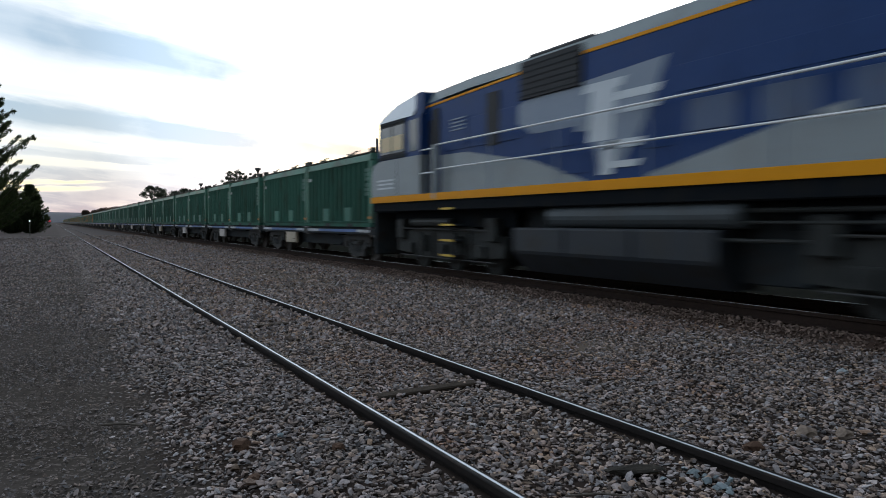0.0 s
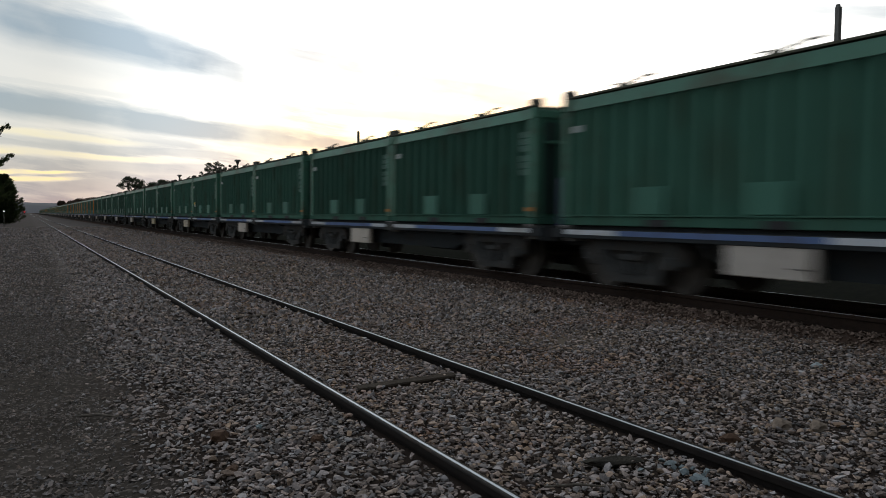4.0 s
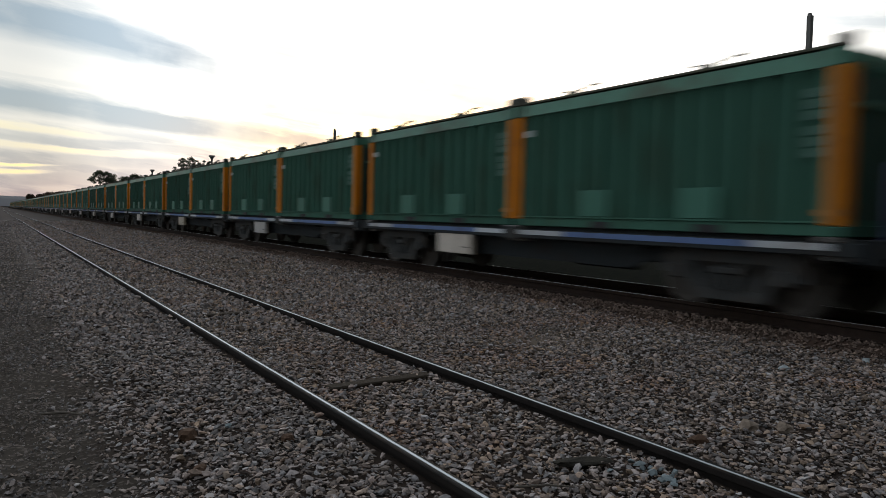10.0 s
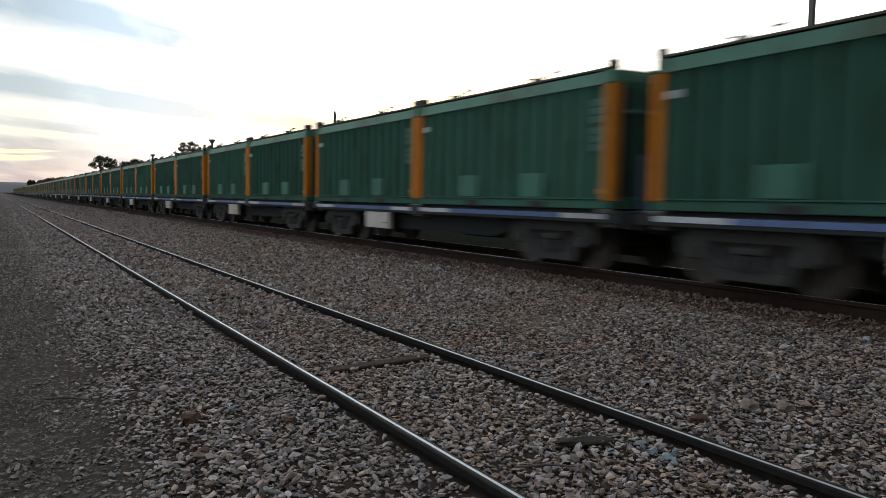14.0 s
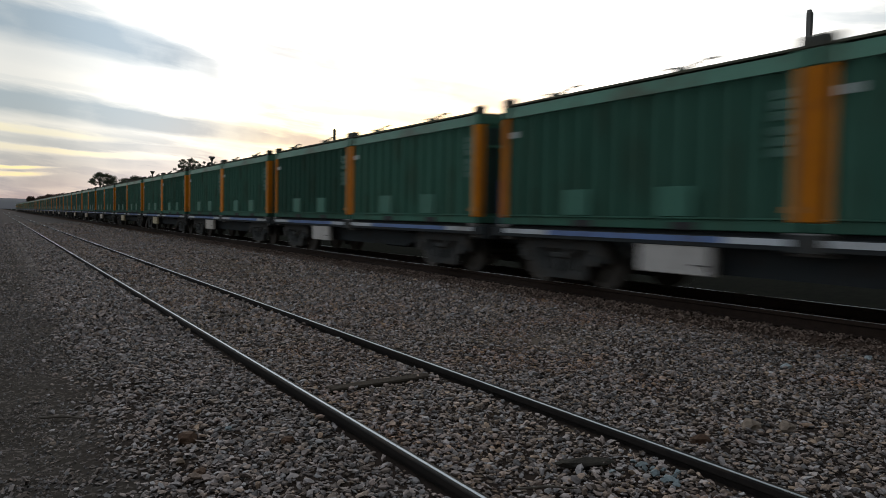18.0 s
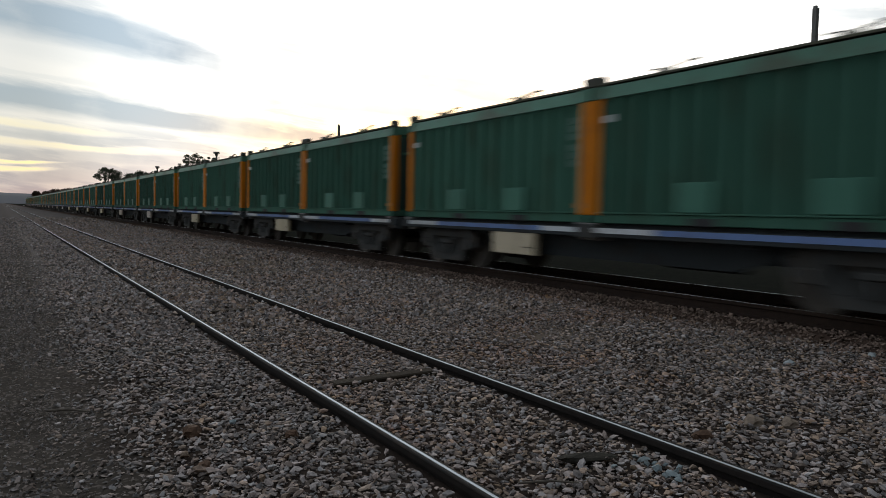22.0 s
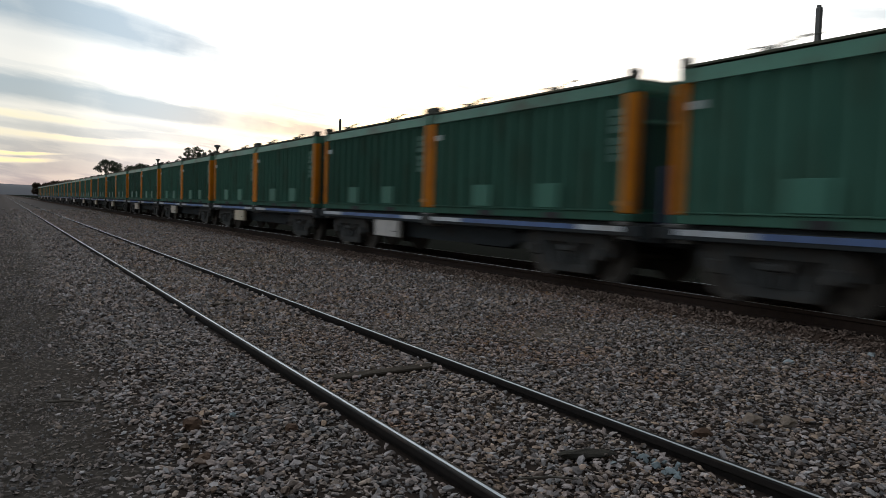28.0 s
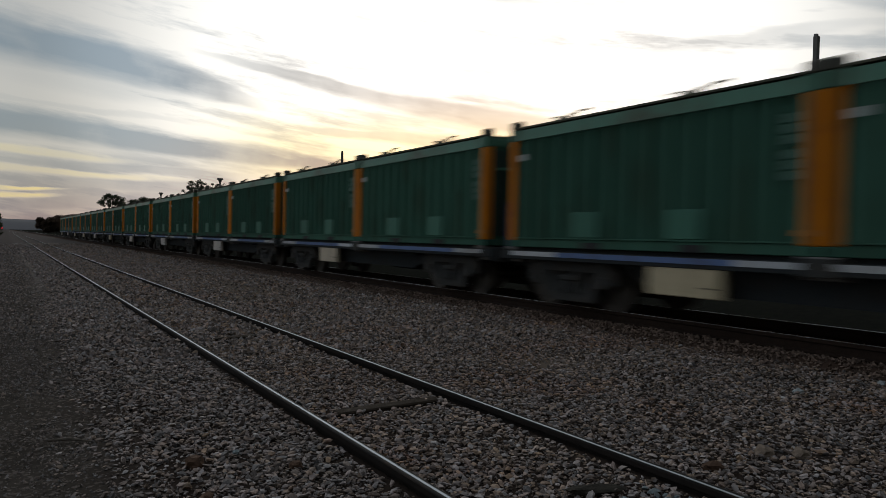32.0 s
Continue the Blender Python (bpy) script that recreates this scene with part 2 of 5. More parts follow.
# ---------------------------------------------------------------- materials
def mat(name, c1, c2, scale=6.0, rough=0.6, metal=0.0, bump=0.0, bscale=60.0, stretch=(1, 1, 1), per=0.0, island=False, dirt=None, dirt_scale=3.0, dirt_at=(0.5, 0.72), spec=0.5, rough_var=0.12, hue=0.0, thin=0.0):
    """Two-scale noise paint: c1 to c2, optional dirt blotches, bump, a shift per object or per island."""
    m = bpy.data.materials.new(name)
    m.use_nodes = True
    nt = m.node_tree
    N, K = nt.nodes.new, nt.links.new
    b = nt.nodes["Principled BSDF"]
    co = N("ShaderNodeTexCoord").outputs["Object"]
    mp = N("ShaderNodeMapping")
    mp.inputs["Scale"].default_value = stretch
    K(co, mp.inputs[0])

    def noise_(s, detail=5.0):
        n = N("ShaderNodeTexNoise")
        n.inputs["Scale"].default_value, n.inputs["Detail"].default_value = s, detail
        n.inputs["Roughness"].default_value = 0.6
        K(mp.outputs[0], n.inputs["Vector"])
        return n.outputs[0]

    def mix_(f, a, c):
        n = N("ShaderNodeMix")
        n.data_type = "RGBA"
        for i, q in ((0, f), (6, a), (7, c)):
            if isinstance(q, tuple):
                n.inputs[i].default_value = (*q, 1)
            else:
                K(q, n.inputs[i])
        return n.outputs[2]

    def ranged(q, a, c, d, e):
        n = N("ShaderNodeMapRange")
        K(q, n.inputs[0])
        for i, val in enumerate((a, c, d, e)):
            n.inputs[i + 1].default_value = val
        return n.outputs[0]

    big, small = noise_(scale), noise_(scale * 7)
    ma = N("ShaderNodeMath")
    ma.operation = "MULTIPLY_ADD"
    K(small, ma.inputs[0])
    ma.inputs[1].default_value = 0.4
    K(ranged(big, 0.0, 1.0, -0.2, 0.8), ma.inputs[2])
    col = mix_(ranged(ma.outputs[0], 0.25, 0.75, 0, 1), c1, c2)
    if dirt:
        col = mix_(ranged(noise_(dirt_scale, 8.0), *dirt_at, 0, 1), col, dirt)
    if per or island:
        src = N("ShaderNodeNewGeometry").outputs["Random Per Island"] if island else N("ShaderNodeObjectInfo").outputs["Random"]
        hs = N("ShaderNodeHueSaturation")
        K(ranged(src, 0, 1, 1 - per, 1 + per), hs.inputs["Value"])
        if hue:
            wn = N("ShaderNodeTexWhiteNoise")
            wn.noise_dimensions = "1D"
            K(src, wn.inputs["W"])
            K(ranged(wn.outputs[0], 0, 1, .5 - hue * .7, .5 + hue * .12), hs.inputs["Hue"])
            K(ranged(wn.outputs[0], 0, 1, .25, 1.45), hs.inputs["Saturation"])
        K(col, hs.inputs["Color"])
        col = hs.outputs[0]
    K(col, b.inputs["Base Color"])
    K(ranged(big, 0.2, 0.8, rough - rough_var, rough + rough_var), b.inputs["Roughness"])
    b.inputs["Metallic"].default_value = metal
    b.inputs["Specular IOR Level"].default_value = spec
    if bump:
        bp = N("ShaderNodeBump")
        bp.inputs["Strength"].default_value, bp.inputs["Distance"].default_value = 1.0, bump
        K(noise_(bscale, 6.0), bp.inputs["Height"])
        K(bp.outputs[0], b.inputs["Normal"])
    if thin:
        tr, mx = N("ShaderNodeBsdfTranslucent"), N("ShaderNodeMixShader")
        K(col, tr.inputs[0])
        mx.inputs[0].default_value = thin
        K(b.outputs[0], mx.inputs[1])
        K(tr.outputs[0], mx.inputs[2])
        K(mx.outputs[0], nt.nodes["Material Output"].inputs[0])
    return m


def glowing(name, colour, strength):
    m = bpy.data.materials.new(name)
    m.use_nodes = True
    b = m.node_tree.nodes["Principled BSDF"]
    b.inputs["Base Color"].default_value = (*colour, 1)
    b.inputs["Emission Color"].default_value = (*colour, 1)
    b.inputs["Emission Strength"].default_value = strength
    return m


GREEN = mat("green_paint", (.042, .107, .079), (.056, .131, .097), 1.3, .55, bump=.002, bscale=25, per=.22, dirt=(.045, .060, .040), dirt_scale=1.1, dirt_at=(.52, .80), stretch=(1, 2.2, .5), spec=0.02)
GREEN_RAIL = mat("green_rail_paint", (.068, .176, .124), (.084, .204, .146), 2.0, .40, bump=.001, per=.12, dirt=(.07, .09, .06), dirt_scale=2.2, spec=0.18, rough_var=.06)
GREEN_PANEL = mat("green_panel_paint", (.056, .155, .113), (.068, .175, .132), 2.0, .42, bump=.001, per=.12, spec=0.10, rough_var=.06)
ORANGE = mat("orange_paint", (.48, .150, .009), (.57, .195, .014), 2.0, .40, bump=.001, per=.12, dirt=(.22, .09, .03), dirt_scale=2.5, dirt_at=(.55, .8), spec=0.06, rough_var=.06)
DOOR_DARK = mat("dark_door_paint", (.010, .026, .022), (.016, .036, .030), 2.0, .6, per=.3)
BRAKE_BLUE = mat("dark_blue_paint", (.020, .024, .070), (.03, .035, .09), 3.0, .5)
BRAKE_RED = mat("dull_red_paint", (.070, .018, .014), (.10, .028, .02), 3.0, .6)
CAP = mat("dark_cap_steel", (.030, .034, .026), (.06, .056, .04), 6.0, .7, bump=.002)
ROOF = mat("olive_lid_cover", (.060, .062, .040), (.105, .100, .062), 3.0, .7, bump=.003, bscale=12)
LOCO_BOGIE = mat("oily_bogie_steel", (.012, .014, .0135), (.040, .042, .040), 5.0, .6, bump=.004, dirt=(.022, .018, .014), dirt_scale=4.0, spec=.15)
BLACK = mat("black_underframe", (.023, .028, .031), (.038, .042, .045), 4.0, .75, bump=.002, dirt=(.032, .026, .022), dirt_scale=3.0, spec=.08)
BOGIE = mat("grimy_bogie_steel", (.036, .038, .039), (.066, .066, .064), 6.0, .7, bump=.003, dirt=(.055, .042, .033), dirt_scale=4.0, spec=.08)
WHEEL = mat("worn_wheel_steel", (.05, .045, .042), (.08, .07, .06), 8.0, .5, .6)
STRIPE_WHITE = mat("white_reflective_strip", (.42, .44, .48), (.56, .58, .60), 4.0, .5, per=.15, dirt=(.25, .22, .2), dirt_scale=4, spec=0.12)
STRIPE_BLUE = mat("blue_sill_paint", (.10, .155, .31), (.125, .185, .36), 3.0, .45, per=.15, dirt=(.08, .08, .11), dirt_scale=3, spec=0.12)
CREAM = mat("cream_box_paint", (.42, .365, .265), (.53, .465, .345), 2.5, .5, per=.16, hue=.06, dirt=(.22, .17, .12), dirt_scale=3.0, dirt_at=(.55, .85))
STENCIL = mat("stencil_paint", (.046, .126, .093), (.074, .160, .124), 16.0, .6)
GREY_STEEL = mat("grey_steel", (.12, .12, .12), (.17, .17, .165), 4.0, .6, dirt=(.08, .06, .05))
WHITE_PLATE = mat("white_plate", (.26, .30, .29), (.38, .41, .39), 6.0, .5, dirt=(.4, .38, .33))
YELLOW_PLATE = mat("yellow_plate", (.52, .33, .03), (.60, .39, .04), 6.0, .5)
AMBER_PLATE = mat("amber_plate", (.34, .13, .015), (.42, .17, .02), 6.0, .5)
LOCO_BLUE = mat("loco_blue_paint", (.012, .036, .120), (.018, .052, .168), 1.5, .38, bump=.001, dirt=(.035, .045, .08), dirt_scale=1.5, dirt_at=(.55, .95), spec=.14)
LOCO_SILVER = mat("loco_silver_grey_paint", (.21, .238, .248), (.27, .297, .305), 1.5, .42, bump=.001, dirt=(.2, .2, .19), dirt_scale=1.6, dirt_at=(.5, .9))
LOCO_STEEL_BLUE = mat("loco_steel_blue_paint", (.15, .19, .255), (.21, .25, .31), 1.5, .42)
LOCO_DOOR = mat("loco_slate_blue_paint", (.032, .062, .135), (.048, .082, .165), 1.5, .42, dirt=(.05, .055, .08), dirt_scale=1.5)
LOCO_ROOF = mat("grey_teal_roof_paint", (.10, .135, .145), (.15, .185, .19), 1.5, .5, dirt=(.07, .075, .075), dirt_scale=1.6)
RESERVOIR = mat("grey_reservoir_paint", (.050, .060, .066), (.080, .092, .098), 2.0, .5, spec=.2, dirt=(.05, .05, .05), dirt_scale=2)
TANK_SIDE = mat("slate_fuel_tank_paint", (.018, .022, .028), (.032, .037, .043), 2.0, .5, dirt=(.026, .024, .021), dirt_scale=2, spec=.25)
TANK = mat("slate_tank_paint", (.006, .008, .010), (.011, .013, .016), 2.0, .8, dirt=(.016, .015, .013), dirt_scale=2, spec=.05)
LOCO_GOLD = mat("loco_gold_stripe", (.60, .245, .003), (.68, .285, .006), 2.0, .45, spec=.1)
LOCO_WHITE_AND_LIT = mat("loco_white_paint", (.46, .50, .53), (.58, .61, .63), 2.0, .4)
GRILLE = mat("dark_grille", (.006, .006, .008), (.014, .014, .016), 8.0, .7)
HANDRAIL = mat("pale_handrail", (.62, .63, .63), (.72, .72, .71), 8.0, .4)
GLASS = mat("dark_cab_glass", (.02, .022, .022), (.03, .03, .03), 3.0, .06, spec=.9, rough_var=.02)
WINDOW_GLEAM = mat("tan_window_blind", (.62, .48, .28), (.72, .58, .36), 3.0, .6)
RAIL_SIDE = mat("rusty_rail", (.019, .0125, .0103), (.036, .024, .0185), 10.0, .85, bump=.001, dirt=(.03, .02, .016), spec=.08)
RAIL_TOP = mat("shiny_rail_line", (.62, .62, .62), (.78, .78, .78), 4.0, .30, 1.0, stretch=(6, .4, 1))
RAIL_HEAD = mat("worn_rail_head", (.013, .0125, .012), (.026, .025, .024), 6.0, .6, .0, spec=.05, stretch=(6, .5, 1), dirt=(.05, .035, .026), dirt_scale=5)
SIDING_SIDE = mat("dark_rail_flank", (.013, .0115, .0108), (.026, .021, .019), 12.0, .75, bump=.001, spec=.05)
TIMBER = mat("weathered_timber", (.020, .015, .0105), (.046, .034, .024), 4.0, .85, spec=.12, bump=.004, bscale=30, stretch=(1, 8, 8))
STONE = mat("crushed_stone", (.102, .0805, .066), (.322, .254, .210), 9.0, .8, bump=.003, bscale=70, per=.70, hue=.05, island=True, dirt=(.22, .140, .100), dirt_scale=.7, dirt_at=(.50, .74), spec=.3)
STONE_GREY = mat("grey_crushed_stone", (.103, .082, .071), (.316, .257, .225), 9.0, .8, bump=.003, bscale=70, per=.70, hue=.05, island=True, dirt=(.15, .130, .112), dirt_scale=.7, dirt_at=(.50, .74), spec=.3)
STONE_ONE = mat("crushed_stone_piece", (.116, .088, .071), (.356, .277, .229), 9.0, .8, bump=.003, bscale=70, per=.6, hue=.05, spec=.3)
RUSTY = mat("rust_stained_stone", (.090, .062, .050), (.215, .155, .125), 9.0, .85, bump=.003, bscale=70, per=.55, island=True, spec=.15)
STONE_DULL = mat("dusty_gravel", (.095, .079, .071), (.250, .212, .193), 9.0, .85, bump=.003, bscale=70, per=.55, hue=.04, island=True, spec=.1)
STONE_BLUE = mat("blue_grey_stone", (.095, .118, .124), (.19, .22, .23), 9.0, .8, bump=.003, bscale=70, per=.4)
POST = mat("grey_post", (.10, .095, .09), (.16, .15, .14), 5.0, .8, bump=.002)
BARK = mat("bark", (.06, .048, .038), (.11, .09, .07), 6.0, .9, bump=.01, bscale=12)
LEAF = mat("gum_leaves", (.055, .066, .046), (.095, .110, .072), 1.2, .7, per=.45, island=True, spec=.2, thin=.45)
NEEDLE = mat("pine_needles", (.026, .042, .018), (.055, .070, .028), 1.2, .75, per=.4, island=True, spec=.2, thin=.45)
SHRUB = mat("bush_leaves", (.030, .040, .024), (.055, .065, .036), 1.2, .75, per=.4, island=True, spec=.2, thin=.45)
RUSSET = mat("russet_leaves", (.065, .047, .036), (.10, .068, .05), 1.2, .75, per=.4, island=True, spec=.2, thin=.45)
HILL = mat("far_hill", (.055, .060, .075), (.08, .082, .095), .004, .95, rough_var=.03)


def ground_material():
    m = mat("yard_ground", (.035, .0305, .0260), (.062, .0535, .0465), .9, .92, bump=.012, bscale=16, spec=0.0)
    nt = m.node_tree
    N, K = nt.nodes.new, nt.links.new
    b = nt.nodes["Principled BSDF"]
    path = b.inputs["Base Color"].links[0].from_socket
    co = N("ShaderNodeTexCoord").outputs["Object"]
    sep = N("ShaderNodeSeparateXYZ")
    K(co, sep.inputs[0])

    def noise_(s, d=6.0):
        n = N("ShaderNodeTexNoise")
        n.inputs["Scale"].default_value, n.inputs["Detail"].default_value = s, d
        K(co, n.inputs["Vector"])
        return n.outputs[0]

    def ranged(q, a, c, d, e):
        n = N("ShaderNodeMapRange")
        K(q, n.inputs[0])
        for i, val in enumerate((a, c, d, e)):
            n.inputs[i + 1].default_value = val
        return n.outputs[0]

    def mix_(f, a, c):
        n = N("ShaderNodeMix")
        n.data_type = "RGBA"
        for i, q in ((0, f), (6, a), (7, c)):
            if isinstance(q, tuple):
                n.inputs[i].default_value = (*q, 1)
            else:
                K(q, n.inputs[i])
        return n.outputs[2]

    vor = N("ShaderNodeTexVoronoi")
    vor.inputs["Scale"].default_value = 17.0
    K(co, vor.inputs["Vector"])
    speck = N("ShaderNodeSeparateColor")
    K(vor.outputs["Color"], speck.inputs[0])
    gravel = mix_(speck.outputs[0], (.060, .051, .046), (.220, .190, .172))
    # bed under the near stones darkened, to deepen the shade in their gaps
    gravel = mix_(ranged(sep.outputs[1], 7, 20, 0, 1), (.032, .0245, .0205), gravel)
    wob = N("ShaderNodeMath")
    wob.operation = "MULTIPLY_ADD"
    K(noise_(1.1), wob.inputs[0])
    wob.inputs[1].default_value = 0.9
    K(sep.outputs[0], wob.inputs[2])
    bed = ranged(wob.outputs[0], 0.95, 1.40, 0, 1)
    pale = mix_(ranged(noise_(.35), .45, .65, 0, 1), path, (.092, .079, .073))
    fleck = N("ShaderNodeTexVoronoi")
    fleck.inputs["Scale"].default_value = 42.0
    K(co, fleck.inputs["Vector"])
    tone = N("ShaderNodeSeparateColor")
    K(fleck.outputs["Color"], tone.inputs[0])
    path = mix_(ranged(tone.outputs[0], .74, .95, 0, .75), path, (.15, .127, .115))
    flat = mix_(ranged(wob.outputs[0], -0.8, 0.3, 1, 0), path, pale)
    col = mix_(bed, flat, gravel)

    def spot(cx, cy, rx, ry):
        n = N("ShaderNodeVectorMath")
        n.operation = "MULTIPLY_ADD"
        K(co, n.inputs[0])
        n.inputs[1].default_value, n.inputs[2].default_value = (1 / rx, 1 / ry, 0), (-cx / rx, -cy / ry, 0)
        d = N("ShaderNodeVectorMath")
        d.operation = "LENGTH"
        K(n.outputs[0], d.inputs[0])
        return ranged(d.outputs["Value"], .7, 1.6, 1, 0)

    # sandy fines between the stones, and paler ground far down the line
    for spot_ in ((5.6, 20.0, 1.1, 6.0), (5.75, 7.0, .55, .6)):
        col = mix_(spot(*spot_), col, mix_(noise_(30.0), (.085, .068, .054), (.165, .132, .105)))
    col = mix_(ranged(sep.outputs[1], 48, 105, 0, .85), col, mix_(noise_(.5), (.088, .076, .071), (.125, .110, .102)))
    col = mix_(ranged(wob.outputs[0], 8.35, 8.75, 0, 1), col, (.066, .044, .034))
    # ground past the main line darkened, for the deep shade seen beneath wagons
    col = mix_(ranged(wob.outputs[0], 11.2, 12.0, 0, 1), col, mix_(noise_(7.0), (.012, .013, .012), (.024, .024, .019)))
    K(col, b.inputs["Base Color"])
    return m


GROUND = ground_material()


# ---------------------------------------------------------------- mesh helpers
def box(bm, x0, x1, y0, y1, z0, z1, bevel=0.0, seg=1):
    vs = [bm.verts.new(p) for p in ((x0, y0, z0), (x1, y0, z0), (x1, y1, z0), (x0, y1, z0), (x0, y0, z1), (x1, y0, z1), (x1, y1, z1), (x0, y1, z1))]
    fs = [bm.faces.new([vs[i] for i in q]) for q in ((0, 3, 2, 1), (4, 5, 6, 7), (0, 1, 5, 4), (1, 2, 6, 5), (2, 3, 7, 6), (3, 0, 4, 7))]
    if bevel:
        es = list({e for f in fs for e in f.edges})
        bmesh.ops.bevel(bm, geom=es, offset=bevel, segments=seg, affect="EDGES", profile=0.5)


def tube(bm, p0, p1, r0, r1=None, n=8):
    p0, p1 = Vector(p0), Vector(p1)
    r1 = r0 if r1 is None else r1
    d = (p1 - p0)
    q = d.to_track_quat("Z", "Y")
    a, c = [], []
    for i in range(n):
        t = 2 * math.pi * i / n
        o = Vector((math.cos(t), math.sin(t), 0))
        a.append(bm.verts.new(p0 + q @ (o * r0)))
        c.append(bm.verts.new(p1 + q @ (o * r1)))
    for i in range(n):
        bm.faces.new((a[i], a[(i + 1) % n], c[(i + 1) % n], c[i]))
    bm.faces.new(a[::-1])
    bm.faces.new(c)


def slab(bm, outline, x0, x1):
    """A plate with an outline in y and z, between x0 and x1."""
    a = [bm.verts.new((x0, y, z)) for y, z in outline]
    c = [bm.verts.new((x1, y, z)) for y, z in outline]
    n = len(a)
    for i in range(n):
        bm.faces.new((a[i], a[(i + 1) % n], c[(i + 1) % n], c[i]))
    bm.faces.new(a[::-1])
    bm.faces.new(c)


def part(name, bm, material, parent, label="", smooth=False):
    me = bpy.data.meshes.new(name)
    bmesh.ops.recalc_face_normals(bm, faces=bm.faces)
    bm.to_mesh(me)
    bm.free()
    me.materials.append(material)
    if smooth:
        me.shade_smooth()
    ob = new(name, me)
    ob.parent = parent
    if label:
        ob["label"] = label
    return ob


def again(ob, m, parent=None):
    """One more object on the same mesh."""
    o = new(ob.name.split(".")[0], ob.data)
    o.parent, o.matrix_basis = parent or ob.parent, m
    if "label" in ob:
        o["label"] = ob["label"]
    return o


def boxpart(name, dims, material, parent, bevel=0.0, label=""):
    bm = bmesh.new()
    box(bm, *dims, bevel)
    return part(name, bm, material, parent, label)


def soup(name, verts, faces, material, parent=None, smooth=False):
    me = bpy.data.meshes.new(name)
    verts, faces = np.asarray(verts, np.float32), np.asarray(faces, np.int32)
    k = faces.shape[1]
    me.vertices.add(len(verts))
    me.vertices.foreach_set("co", verts.ravel())
    me.loops.add(faces.size)
    me.loops.foreach_set("vertex_index", faces.ravel())
    me.polygons.add(len(faces))
    me.polygons.foreach_set("loop_start", np.arange(len(faces), dtype=np.int32) * k)
    me.update(calc_edges=True)
    me.materials.append(material)
    if smooth:
        me.shade_smooth()
    else:
        me.shade_flat()
    ob = new(name, me)
    ob.parent = parent
    return ob


# ---------------------------------------------------------------- ground, hills


def height(x, y):
    """The lie of the land across the tracks."""
    if x < 0.5:
        h = -0.03
    elif x < 1.15:
        h = -0.03 + 0.085 * (x - 0.5) / .65
    elif x < 4.5:
        h = 0.055
    elif x < 8.05:
        h = 0.055 + 0.075 * (x - 4.5) / 3.55
    elif x < 8.40:
        h = 0.13 + 0.125 * (x - 8.05) / 0.35
    elif x < 10.8:
        h = 0.255
    else:
        # a low unseen rise added behind the main line, running out far down it
        far = max(0.0, min(1.0, (230 - y) / 90))
        h = 0.255 - 0.15 * min(1.0, x - 10.8)
        h += far * .35 * max(0.0, min(1.0, (x - 12.5) / 1.3))
    return h


def build_ground():
    xs = [-4000, -1500, -500, -150, -60, -25, -12] + list(np.arange(-7, 7.9, 0.35)) + [8.05, 8.22, 8.40, 8.75, 9.1, 9.5, 9.9, 10.3, 10.8, 11.05, 11.3, 11.5, 11.7, 11.9, 12.1, 12.5, 12.9, 13.4, 13.8] + [18, 26, 40, 80, 200, 600, 1600, 4000]
    ys = [-300, -80, -30, -12, -5] + list(np.arange(0, 30.01, 0.5)) + [34, 40, 50, 65, 85, 120, 170, 250, 400, 700, 1300, 2400, 4600]
    verts = []
    for y in ys:
        for x in xs:
            near = abs(x) < 14 and -5 < y < 40
            bumpy = 0.022 * noise.noise(Vector((x * .9, y * .7, 0))) + 0.012 * noise.noise(Vector((x * 2.6, y * 2.3, 5))) if near else 0
            verts.append((x, y, height(x, y) + bumpy))
    n = len(xs)
    faces = [(j * n + i, j * n + i + 1, (j + 1) * n + i + 1, (j + 1) * n + i) for j in range(len(ys) - 1) for i in range(n - 1)]
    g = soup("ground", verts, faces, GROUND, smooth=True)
    tagged(g, "brown dirt track beside grey gravel beds of a rail yard", "ground", kind="structure")
    return g


ground = build_ground()


def build_hill():
    verts, faces = [], []
    xs = np.linspace(-2600, 2600, 120)
    for i, x in enumerate(xs):
        h = 14 + 24 * math.exp(-((x + 40) / 420) ** 2) + 10 * math.exp(-((x - 900) / 500) ** 2) + 3 * noise.noise(Vector((x * .008, 0, 1))) + 1.2 * noise.noise(Vector((x * .05, 0, 2)))
        verts += [(x, 3000, -2), (x, 3150, h * .75), (x, 3350, h * 1.12), (x, 3700, -2)]
    for i in range(len(xs) - 1):
        for j in range(3):
            a = 4 * i + j
            faces.append((a, a + 4, a + 5, a + 1))
    h = soup("far_hills", verts, faces, HILL, smooth=True)
    tagged(h, "low blue-grey hills along the horizon", "hills", kind="structure")


build_hill()


# ---------------------------------------------------------------- tracks
def rail_outline(top, h=0.165):
    w, f = 0.036, 0.07
    return [(-w, top), (-w - .001, top - .034), (-.010, top - .046), (-.010, top - h + .03), (-f, top - h + .012), (-f, top - h), (f, top - h), (f, top - h + .012), (.010, top - h + .03), (.010, top - .046), (w + .001, top - .034), (w, top)]


